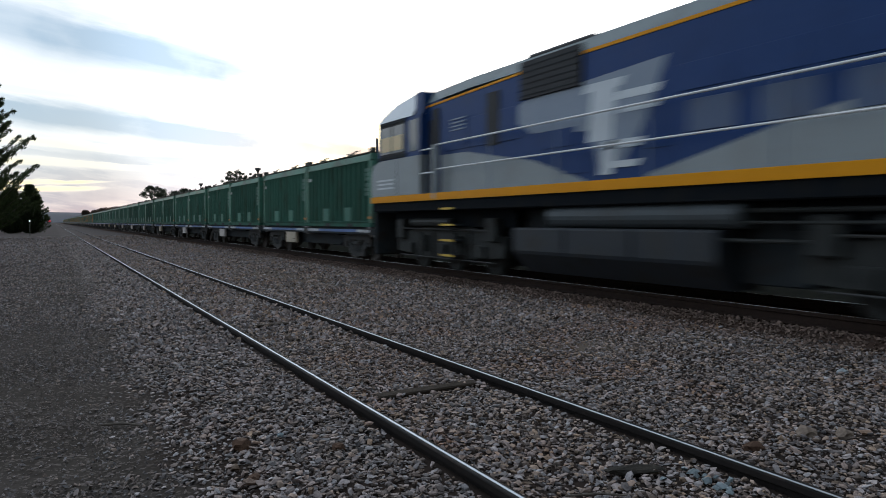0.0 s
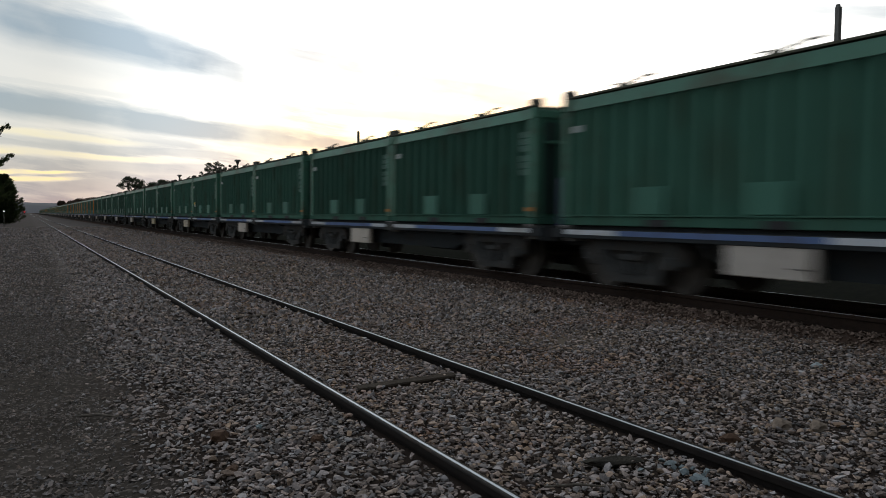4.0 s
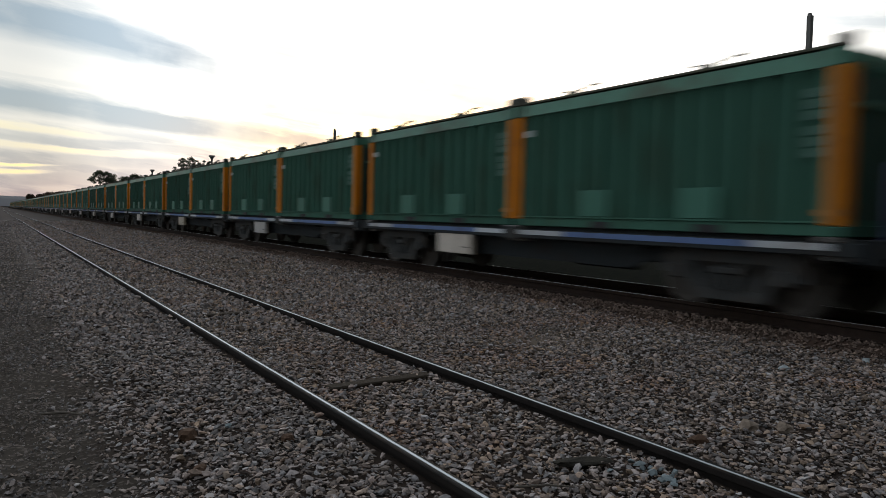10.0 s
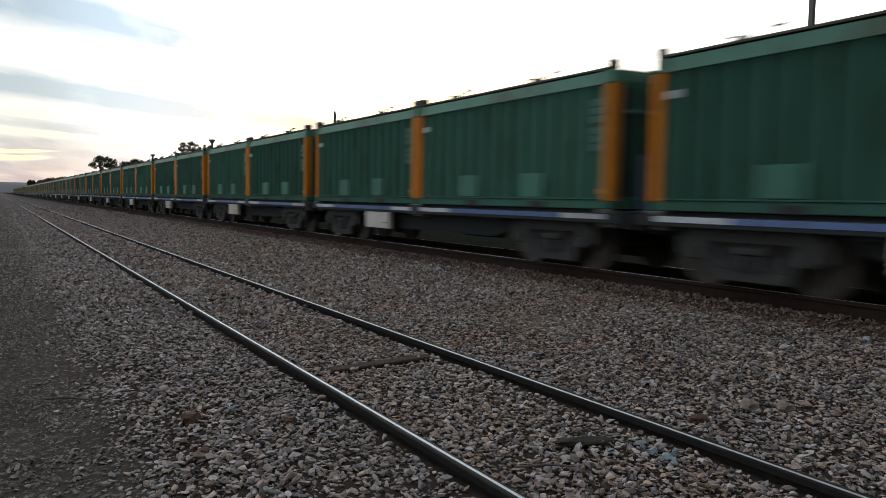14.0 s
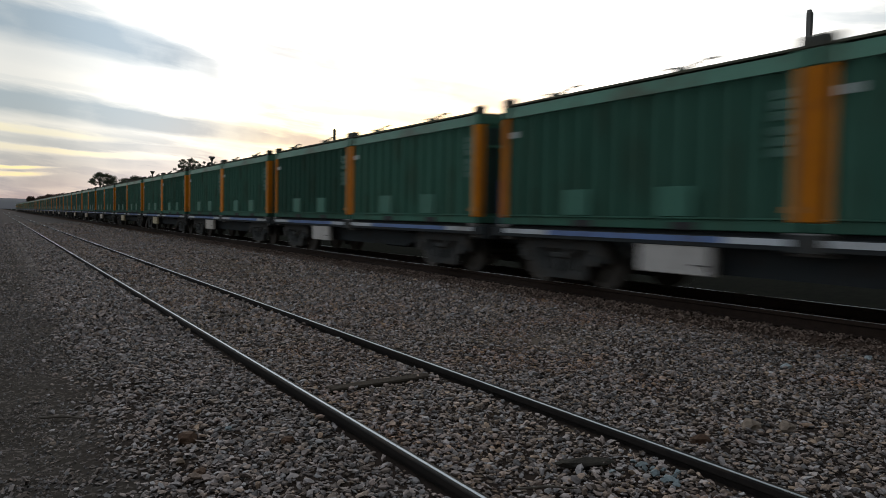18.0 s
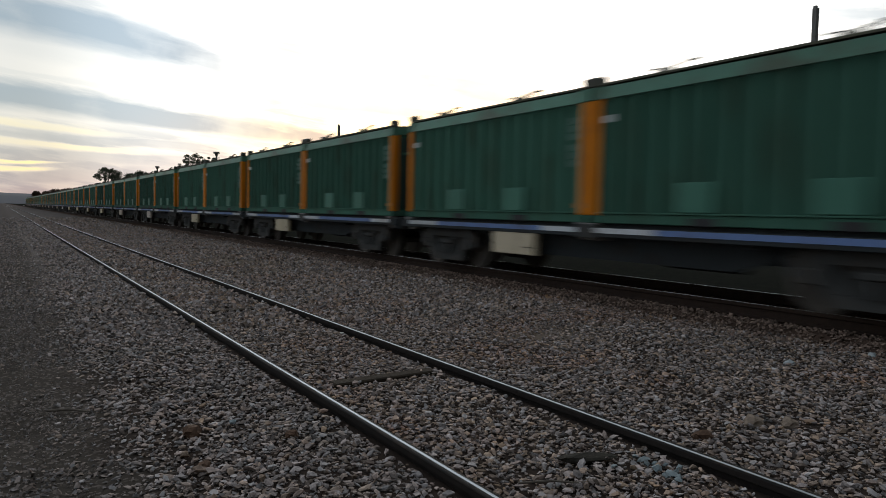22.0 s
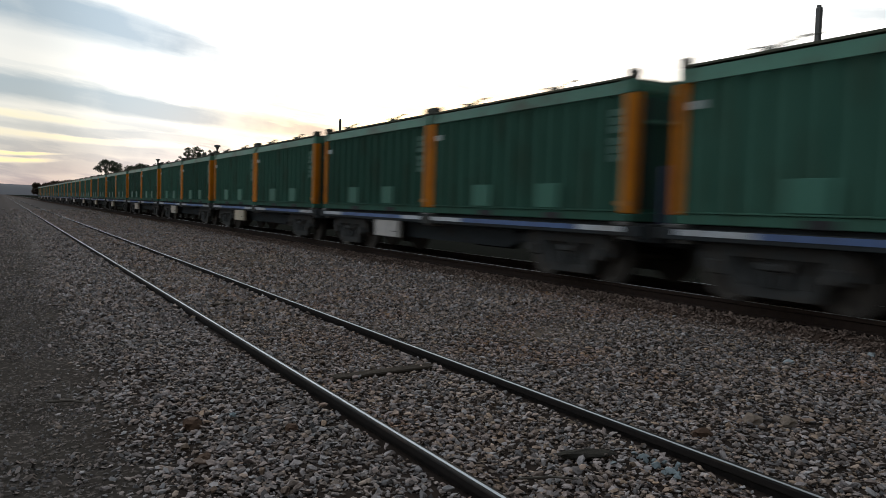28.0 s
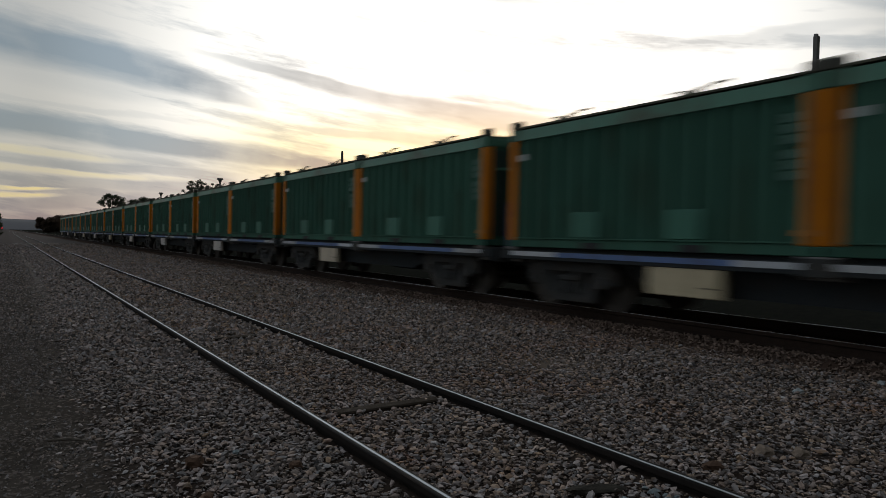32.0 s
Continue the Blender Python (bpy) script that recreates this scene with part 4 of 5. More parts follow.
        # broad white emblem strokes
        for (ya, yb, za, zb) in ((-9.9, -8.95, 3.36, 3.50), (-10.7, -9.75, 3.14, 3.27), (-10.7, -9.85, 2.92, 3.02), (-9.70, -9.10, 2.52, 3.36), (-10.35, -9.55, 2.36, 2.50), (-10.3, -9.7, 2.05, 2.16), (-9.72, -9.40, 1.95, 2.5)):
            bm = bmesh.new()
            slab(bm, [(ya, za), (ya - .10, zb), (yb - .10, zb), (yb, za)], x + s * .015, x + s * .019)
            part("emblem_stroke", bm, LOCO_WHITE_AND_LIT, L)
        # dark blocks of the old livery within the pale field
        for ya, yb, za, zb in ((-8.75, -7.75, 2.52, 2.84), (-9.05, -8.45, 2.02, 2.36), (-10.95, -10.45, 2.30, 2.62)):
            boxpart("livery_block", (x + s * .012 - .006, x + s * .012 + .006, ya, yb, za, zb), LOCO_BLUE, L)
        for y in (-4.5, -5.55, -6.5, -11.6, -12.7, -13.8, -14.9, -16.0, -17.1, -18.2):
            boxpart("hood_door", (x + s * .008 - .008, x + s * .008 + .008, y - .48, y + .48, 2.80 if y > -9 else 3.06, 3.46), LOCO_BLUE, L, .008)
        for y in (-11.75, -12.95, -14.15, -15.35, -16.55):
            boxpart("lower_door", (x + s * .012 - .006, x + s * .012 + .006, y - .42, y + .42, 2.46, 2.92), LOCO_DOOR, L, .006, "slate-blue door")
        for k in range(4):
            boxpart("vent_slat", (x + s * .022 - .006, x + s * .022 + .006, -4.90, -4.25, 3.24 + .08 * k, 3.27 + .08 * k), LOCO_STEEL_BLUE, L)
        boxpart("dark_bay", (x + s * .018 - .004, x + s * .018 + .004, -6.30, -5.80, 2.76, 3.86), GRILLE, L)
        boxpart("dark_bay", (x + s * .018 - .004, x + s * .018 + .004, -3.66, -3.32, 2.9, 3.86), GRILLE, L)
        bm = bmesh.new()
        tube(bm, (s * (W - .03), -3.9, 2.965), (s * (W - .03), -19.9, 2.965), .020, n=8)
        part("handrail", bm, HANDRAIL, L, "pale handrail")
        bm = bmesh.new()
        tube(bm, (s * (W - .03), -3.9, 2.40), (s * (W - .03), -19.9, 2.40), .018, n=8)
        part("handrail", bm, HANDRAIL, L, "pale handrail")
        for y in np.arange(-3.95, -20, -2.25):
            bm = bmesh.new()
            tube(bm, (s * (W - .03), y, 1.69), (s * (W - .03), y, 2.98), .016, n=6)
            part("stanchion", bm, LOCO_STEEL_BLUE, L)
        # steps with yellow edges
        for z in (1.50, 1.13, .78, .44):
            boxpart("step", (s * (W - .14) - .14, s * (W - .14) + .14, -4.75, -4.10, z - .05, z), BLACK, L, .006)
            boxpart("step_edge", (s * (W + .006) - .006, s * (W + .006) + .006, -4.72, -4.13, z - .05, z - .002), YELLOW_PLATE, L)
        # long air reservoir above a slab-sided fuel tank
        bm = bmesh.new()
        tube(bm, (s * 1.2, -8.1, 1.27), (s * 1.2, -12.3, 1.27), .20, n=18)
        part("air_reservoir", bm, RESERVOIR, L, "grey painted reservoir")
        bm = bmesh.new()
        prof = [(.45, .20), (1.02, .20), (1.36, .56), (1.38, .62), (1.38, 1.02), (1.34, 1.06), (.45, 1.06)]
        a, b = ([bm.verts.new((s * px, y, pz)) for px, pz in prof] for y in (-11.95, -7.0))
        for i in range(len(prof)):
            j = (i + 1) % len(prof)
            bm.faces.new((a[i], a[j], b[j], b[i]))
        bm.faces.new(a[::-1])
        bm.faces.new(b)
        bmesh.ops.recalc_face_normals(bm, faces=bm.faces)
        part("fuel_tank", bm, TANK_SIDE, L)
        for y in (-8.6, -10.3):
            boxpart("tank_strap", (s * 1.384 - .006, s * 1.384 + .006, y - .03, y + .03, .62, 1.04), TANK, L)
        for z, r_, y1 in ((1.32, .035, -14.6), (1.16, .025, -14.9), (.92, .03, -13.2)):
            bm = bmesh.new()
            tube(bm, (s * 1.26, -12.0 if z < 1.1 else -12.35, z), (s * 1.26, y1, z), r_, n=8)
            part("air_pipe", bm, LOCO_BOGIE, L)
    # added inner block that shuts off the sky showing above the fuel tank
    boxpart("belly", (-.8, .8, -13.0, -6.6, .30, 1.435), BLACK, L, .02)
    bm = bmesh.new()
    box(bm, -1.35, 1.35, -.08, .06, .26, 1.44, .03)
    part("pilot", bm, BLACK, L)
    boxpart("coupler", (-.13, .13, .06, .30, .50, .82), LOCO_BOGIE, L, .03)
    for y in (-3.7, -15.7):
        for k in (-1.75, 0, 1.75):
            for s in (-1, 1):
                bm = bmesh.new()
                tube(bm, (s * .69, 0, 0), (s * .82, 0, 0), .50, .49, 28)
                tube(bm, (s * .82, 0, 0), (s * .86, 0, 0), .34, .16, 28)
                part("wheel", bm, LOCO_BOGIE, L).matrix_basis = pose(0, y + k, .50)
        boxpart("traction_motor", (-.62, .62, y - 2.1, y + 2.1, .22, 1.2), BLACK, L, .05)
        for s in (-1, 1):
            bm = bmesh.new()
            slab(bm, [(y - 2.6, .42), (y - 2.6, .85), (y - 1.2, 1.05), (y + 1.2, 1.05), (y + 2.6, .85), (y + 2.6, .42), (y + 1.3, .34), (y - 1.3, .34)], s * .98, s * 1.14)
            part("bogie_frame", bm, LOCO_BOGIE, L)
            for k in (-.9, .9):
                bm = bmesh.new()
                tube(bm, (s * 1.20, y + k, .45), (s * 1.20, y + k, .85), .09, n=10)
                part("spring", bm, LOCO_BOGIE, L)
            for k in (-1.75, 0, 1.75):
                boxpart("axle_box", (s * 1.19 - .05, s * 1.19 + .05, y + k - .16, y + k + .16, .38, .66), LOCO_BOGIE, L, .02)
            bm = bmesh.new()
            tube(bm, (s * 1.22, y - .5, 1.16), (s * 1.22, y + 1.5, 1.16), .10, n=10)
            part("brake_cylinder", bm, LOCO_BOGIE, L)
            for k, zz in ((-2.25, .74), (2.25, .74)):
                boxpart("sand_box", (s * 1.17 - .10, s * 1.17 + .10, y + k - .20, y + k + .20, zz, zz + .52), LOCO_BOGIE, L, .03)
            for zz, rr in ((.98, .022), (.30, .018)):
                bm = bmesh.new()
                tube(bm, (s * 1.21, y - 2.3, zz), (s * 1.21, y + 2.3, zz + .03), rr, n=6)
                part("air_pipe", bm, BOGIE, L)
            for k in (-1.2, -.55, .55, 1.2):
                boxpart("brake_hanger", (s * 1.17 - .03, s * 1.17 + .03, y + k - .05, y + k + .05, .30, .92), LOCO_BOGIE, L, .01)
            boxpart("equipment_skirt", (s * 1.0 - .05, s * 1.0 + .05, y - 2.9, y + 2.9, 1.06, 1.44), TANK, L)
    return L


train_rows = []                          # (thing, offset along the train, height)
loco = build_locomotive()
train_rows.append((loco, -.60, MAIN_TOP))
wagon_0 = build_wagon()
green_0 = build_container(GREEN_RAIL, "dark green corrugated ore container with a covered top on a wagon")
orange_0 = build_container(ORANGE, "dark green corrugated ore container with orange corner posts on a wagon")
for k in range(WAGONS):
    w = wagon_0 if k == 0 else copy_thing(wagon_0, pose(TRAIN_X, k * PITCH, MAIN_TOP))
    train_rows.append((w, k * PITCH, MAIN_TOP))
    for j in (0, 1):
        green = k < 12 or (k == 12 and j == 0)
        src = green_0 if green else orange_0
        first = (k == 0 and j == 0) or (k == 12 and j == 1)
        c = src if first else copy_thing(src, pose(TRAIN_X, k * PITCH + 6.14 * j, MAIN_TOP + 1.020))
        train_rows.append((c, k * PITCH + 6.14 * j, MAIN_TOP + 1.020))
        if k == 7 and j == 0:
            boxpart("yellow_notice", (-1.222, -1.214, 5.28, 5.60, .66, .78), YELLOW_PLATE, c)
            boxpart("pale_notice", (-1.222, -1.214, 5.24, 5.54, .54, .655), WHITE_PLATE, c)


def motions():
    for ob, off, z in train_rows:
        walk(ob, [(t, pose(TRAIN_X, off - s, z)) for t, s in TRAVEL])
    # every wheel rolls; wheels at the same place on their bogie turn alike
    ts, ss = zip(*TRAVEL)
    times = [i / FPS for i in range(int(32 * FPS) + 1)]
    run = np.interp(times, ts, ss)
    first = {}
    for ob in [o for o in scene.objects if o.name.split(".")[0] in ("wheelset", "wheel")]:
        _, y, z = ob.matrix_basis.translation
        key = (round(y, 2), round(z, 2))
        if key not in first:
            walk(ob, [(t, pose(0, y, z, math.degrees(s / z))) for t, s in zip(times, run)])
            first[key] = ob
        else:
            ob.rotation_mode = "QUATERNION"
            keys = ob.animation_data_create()
            keys.action = first[key].animation_data.action
            keys.action_slot = first[key].animation_data.action_slot


# ---------------------------------------------------------------- posts, signal
def lamp_post(y, x=14.45, top=6.25, headed=True, square=False):
    p = tagged(new("lamp_post"), "slim grey yard lamp post with a flat bowl head" if headed else "slim grey yard post with a broken bare top", "lamp post", group="yard posts")
    base = height(x, y) - .05
    p.matrix_basis = pose(x, y, base)
    bm = bmesh.new()
    h = top - base
    if square:
        box(bm, -.050, .050, -.050, .050, 0, h - .03, .010)
        box(bm, -.035, .025, -.03, .045, h - .04, h + .02, .008)
    else:
        tube(bm, (0, 0, 0), (0, 0, h), .11, .07, 10)
    part("pole", bm, POST, p)
    if headed:
        bm = bmesh.new()
        tube(bm, (0, 0, h - .30), (0, 0, h - .10), .08, .16, 18)
        tube(bm, (0, 0, h - .10), (0, 0, h + .03), .25, .22, 18)
        part("lamp_head", bm, POST, p)
    return p


lamp_post(9.17, 14.45, 6.0, False, True)
lamp_post(34.13, 14.45, 5.84, False, True)
lamp_post(58.4, 14.45, 5.91)
lamp_post(83.8, 14.45, 5.87)

sig = tagged(new("signal_post"), "railway signal post showing a red light", "signal")
sig.matrix_basis = pose(-1.32, 400, -.03)
bm = bmesh.new()
tube(bm, (0, 0, 0), (0, 0, 2.6), .08, n=8)
part("post", bm, POST, sig)
boxpart("head", (-.3, .3, -.15, .15, 1.5, 2.6), GRILLE, sig, .03)
bm = bmesh.new()
tube(bm, (0, -.16, 2.02), (0, -.20, 2.02), .36, .32, 16)
part("lens", bm, glowing("red_signal_light", (1.0, .035, .06), 2.2), sig, "glowing red lens")

marker = tagged(new("marker_light"), "small white marker light on a short post before the pines", "light")
marker.matrix_basis = pose(-2.35, 96, -.03)
bm = bmesh.new()
tube(bm, (0, 0, 0), (0, 0, 1.62), .05, n=8)
part("post", bm, CAP, marker)
boxpart("lamp_box", (-.16, .16, -.10, .10, 1.62, 1.86), GRILLE, marker, .02)
bm = bmesh.new()
tube(bm, (0, -.10, 1.74), (0, -.13, 1.74), .075, .07, 14)
part("lens", bm, glowing("white_marker_light", (1.0, .95, .85), 1.0), marker, "glowing white lens")


# ---------------------------------------------------------------- trees
def leaves(centres, radii, count, size, material, parent, seed, name="crown", flat=.75, wide=.45, sweep=0.0):
    r = np.random.default_rng(seed)
    n = len(centres)
    idx = r.integers(0, n, count)
    d = r.normal(size=(count, 3))
    d /= np.linalg.norm(d, axis=1)[:, None]
    rad = r.random(count) ** .45
    pos = np.asarray(centres)[idx] + d * (np.asarray(radii)[idx] * rad)[:, None] * np.array([1, 1, flat])
    a = r.normal(size=(count, 3))
    if sweep:
        # needles point outwards and up
        out = pos * np.array([1, 1, 0])
        a = a * (1 - sweep) + sweep * (out / (np.linalg.norm(out, axis=1)[:, None] + .1) + np.array([0, 0, 1.1]))
    a /= np.linalg.norm(a, axis=1)[:, None]
    b = np.cross(a, r.normal(size=(count, 3)))
    b /= np.linalg.norm(b, axis=1)[:, None]
    s = size * (0.6 + .8 * r.random(count))[:, None]
    v = np.stack([pos - a * s, pos + b * s * wide, pos + a * s, pos - b * s * wide], 1).reshape(-1, 3)
    f = np.arange(count * 4).reshape(-1, 4)
    return soup(name, v, f, material, parent)


def gum_tree(x, y, mid, half_w, half_h, seed, label, clumps=30, leaf=.15, count=6000, puff=(.16, .30), trunk=.2):
    """A gum with its crown's middle at the height mid; limbs fork below the crown and end in leaf clumps."""
    r = random.Random(seed)
    t = tagged(new("tree"), label, "tree", group="trees of the yard")
    base = height(x, y) - .1
    t.matrix_basis = pose(x, y, base)
    mid -= base
    bm = bmesh.new()
    fork = Vector((r.uniform(-.2, .2), 0, max(1.0, mid - half_h * 1.5)))
    tube(bm, (0, 0, 0), fork, trunk, trunk * .75, 9)
    boughs = []
    for i in range(5):
        a = 2 * math.pi * i / 5 + r.uniform(-.4, .4)
        e = Vector((math.cos(a) * half_w * .38, math.sin(a) * half_w * .38, mid - half_h * r.uniform(.1, .5)))
        tube(bm, fork, e, trunk * .5, trunk * .3, 7)
        boughs.append(e)
    cs, rs = [], []
    for i in range(clumps):
        a, q, v = r.uniform(0, 2 * math.pi), r.uniform(.5, 1.0), r.uniform(-.55, 1.0)
        w = math.sqrt(max(.05, 1 - v * v * .9))
        e = Vector((math.cos(a) * half_w * q * w, math.sin(a) * half_w * q * w, mid + half_h * v * (.75 + .25 * r.random())))
        near = min(boughs, key=lambda b: (b - e).length)
        tube(bm, near, e, trunk * .2, trunk * .06, 5)
        cs.append(tuple(e))
        rs.append(half_w * r.uniform(*puff))
    part("trunk", bm, BARK, t)
    leaves(cs, rs, count, leaf, LEAF, t, seed, "crown", .7)
    return t


def bush(x, y, h, w, seed, label, material, count=2600, leaf=.3):
    r = random.Random(seed)
    t = tagged(new("bush"), label, "bush", group="bushes of the yard")
    t.matrix_basis = pose(x, y, height(x, y) - .1)
    bm = bmesh.new()
    cs, rs = [], []
    for i in range(12):
        p = Vector((r.uniform(-w, w), r.uniform(-w, w) * .7, h * r.uniform(.22, .78) * (1 - .25 * abs(r.uniform(-1, 1)))))
        tube(bm, (p.x * .2, p.y * .2, 0), p, .09, .03, 5)
        cs.append(tuple(p))
        rs.append(h * r.uniform(.2, .33))
    part("stems", bm, BARK, t)
    leaves(cs, rs, count, leaf, material, t, seed, "foliage")
    return t


def pine_tree(x, y, h, spread, seed, label, count=26000, leaf=.2, step=.055, fat=.62):
    """Whorls of branches that sweep up, thick with needles towards their tips."""
    r = random.Random(seed)
    t = tagged(new("pine_tree"), label, "tree", group="trees of the yard")
    t.matrix_basis = pose(x, y, -.03)
    bm = bmesh.new()
    tube(bm, (0, 0, 0), (0, 0, h), h * .016, .03, 9)
    cs, rs = [], []
    z = h * .025
    while z < h * .97:
        reach = spread * (1 - (z / h)) * min(1.0, .72 + 1.2 * z / h) + .2
        for i in range(9):
            a = 2 * math.pi * i / 9 + r.uniform(-.4, .4)
            L_ = reach * r.uniform(.62, 1.12)
            mid = Vector((math.cos(a) * L_ * .55, math.sin(a) * L_ * .55, z + L_ * .10))
            end = Vector((math.cos(a) * L_, math.sin(a) * L_, z + L_ * r.uniform(.36, .56)))
            tube(bm, (0, 0, z), mid, .06, .035, 5)
            tube(bm, mid, end, .035, .012, 5)
            for q in np.linspace(.2, 1.0, 16):
                p = Vector((0, 0, z)).lerp(mid, q / .55) if q < .55 else mid.lerp(end, (q - .55) / .45)
                cs.append(tuple(p + Vector((r.uniform(-.12, .12), r.uniform(-.12, .12), .08)) * fat))
                rs.append(fat * (.74 - .50 * q) * r.uniform(.75, 1.15))
        z += h * step
    part("trunk", bm, BARK, t)
    leaves(cs, rs, count, leaf, NEEDLE, t, seed, "needles", .6, .20, .6)
    return t


pine_tree(-7.2, 75.0, 22.0, 7.8, 3, "tall dark pine tree with upswept bushy branches", 150000, .17, .031, 1.0)
for i, (qx, qy, qh, qs) in enumerate(((-2.75, 116, 6.9, 2.9), (-5.0, 117, 6.5, 3.5), (-9.6, 119, 8.4, 3.8), (-14.0, 116, 8.0, 3.8))):
    pine_tree(qx, qy, qh, qs, 40 + i, "young bushy pine tree at the edge of the yard", 36000, .16, .045, .95)
gum_tree(17.2, 150, 6.95, 2.55, 1.65, 31, "tall gum tree with an open rounded crown", 85, .07, 13000, (.13, .22))
gum_tree(22.3, 150, 6.45, 2.75, 1.6, 32, "broad low gum tree behind the train", 90, .085, 19000, (.18, .28))
gum_tree(23.8, 110, 7.9, 1.9, 1.45, 33, "gum tree with ragged branches behind the train", 54, .062, 7600, (.13, .21))
gum_tree(26.4, 110, 8.0, 1.0, 1.1, 34, "slim gum tree behind the train", 20, .07, 2600, (.20, .34), .14)
for i, (bx, bh, m) in enumerate(((10.6, 5.2, RUSSET), (12.9, 5.9, RUSSET), (16.0, 6.6, RUSSET), (19.5, 5.4, SHRUB), (22.5, 5.6, SHRUB), (26, 5.4, SHRUB))):
    bush(bx * 1.6, 400 + 4 * i, 1.4 + (bh * 1.15 - 1.4) * 1.6, 3.7, 50 + i, "low bushes far down the line", m, 4500, .6)

# ---------------------------------------------------------------- ballast
ico = bmesh.new()
bmesh.ops.create_icosphere(ico, subdivisions=1, radius=1)
ico.verts.ensure_lookup_table()
LUMP_V = np.array([tuple(q.co) for q in ico.verts])
LUMP_F = np.array([[q.index for q in f.verts] for f in ico.faces])
ico.free()
CHIP_V = np.array([(1, 0, 0), (-1, 0, 0), (.2, 1, 0), (-.2, -1, 0), (.25, .15, 1), (-.15, .1, -1), (.6, -.7, .55)], float)
CHIP_F = np.array([(0, 2, 4), (2, 1, 4), (1, 3, 4), (3, 6, 4), (6, 0, 4), (2, 0, 5), (1, 2, 5), (3, 1, 5), (6, 3, 5), (0, 6, 5)])

# far or small stones: half sunk, so without an underside
CAP_V = CHIP_V * np.array([1, 1, 1.25]) + np.array([0, 0, -.5]) * (CHIP_V[:, 2:] == 0)
CAP_F = CHIP_F[:5]


def stones(px, py, size, seed, shape_v, shape_f):
    """Many angular, rather flat stones as vertices and faces."""
    r = np.random.default_rng(seed)
    n, k = len(px), len(shape_v)
    s = size[:, None] * r.uniform(.60, 1.30, (n, 3)) * np.array([1.10, .84, .50])
    v = shape_v[None] * s[:, None, :] * r.uniform(.54, 1.26, (n, k, 1)) * r.uniform(.8, 1.2, (n, k, 3))
    a, b = r.uniform(0, 2 * np.pi, n), r.normal(0, .34, n)
    ca, sa, cb, sb = np.cos(a), np.sin(a), np.cos(b), np.sin(b)
    x = v[..., 0] * cb[:, None] + v[..., 2] * sb[:, None]
    z = -v[..., 0] * sb[:, None] + v[..., 2] * cb[:, None]
    y = v[..., 1]
    X = x * ca[:, None] - y * sa[:, None] + px[:, None]
    Y = x * sa[:, None] + y * ca[:, None] + py[:, None]
    h = np.array([height(q, 0) for q in px]) + size * .30 + r.uniform(-.014, .018, n) * np.clip(size / .020, 1, 2)
    V = np.stack([X, Y, z + h[:, None]], -1).reshape(-1, 3)
    F = (shape_f[None] + k * np.arange(n)[:, None, None]).reshape(-1, 3)
    return V, F


def fines(x, y):
    """How much sandy fines lie over the stones."""
    return .8 * np.exp(-((x - 5.6) / 1.0) ** 2 - ((y - 20.0) / 5.5) ** 2) + .7 * np.exp(-((x - 5.75) / .5) ** 2 - ((y - 7.0) / .55) ** 2)


def scatter(x0, x1, y0, y1, per_m2, seed):
    r = np.random.default_rng(seed)
    n = int((x1 - x0) * (y1 - y0) * per_m2)
    x, y = r.uniform(x0, x1, n), r.uniform(y0, y1, n)
    keep = r.random(n) > fines(x, y)
    for rx, top in ((NEAR_RAIL, .1), (NEAR_RAIL + GAUGE, .1), (TRAIN_X - GAUGE / 2, .1)):
        keep &= abs(x - rx) > .075
    # clear of the two bared sleepers
    for sx, sy, reach, turn in ((2.975, 5.87, .50, 5.5), (2.89, 10.74, .29, 7.0)):
        across = y - sy - (x - sx) * math.tan(radians(turn))
        keep &= ~((abs(across + .012) < .075) & (abs(x - sx) < reach))
    return x[keep], y[keep]


def many_stones(name, sets, material):
    verts, faces, base = [], [], 0
    for (x0, x1, y0, y1, d, lo, hi, seed, near) in sets:
        x, y = scatter(x0, x1, y0, y1, d, seed)
        r = np.random.default_rng(seed + 50)
        edge = .79 + .07 * np.sin(y * 2.9) + .05 * np.sin(y * 7.3 + 1) + .02 * np.minimum(y - 6, 8)
        # the bed thins out into the dirt along a wavering edge
        if seed == 4:
            x = edge + .10 - abs(r.normal(0, .24, len(x)))
        elif name == "shoulder_ballast" and x0 > 0:
            keep = r.random(len(x)) < np.clip((x - edge + .12) / .38, 0, 1)
            x, y = x[keep], y[keep]
        V, F = stones(x, y, lo + (hi - lo) * r.random(len(x)) ** 1.8, seed + 11, *((LUMP_V, LUMP_F) if near else (CHIP_V, CHIP_F) if seed == 21 else (CAP_V, CAP_F)))
        verts.append(V)
        faces.append(F + base)
        base += len(V)
    return soup(name, np.concatenate(verts), np.concatenate(faces), material)


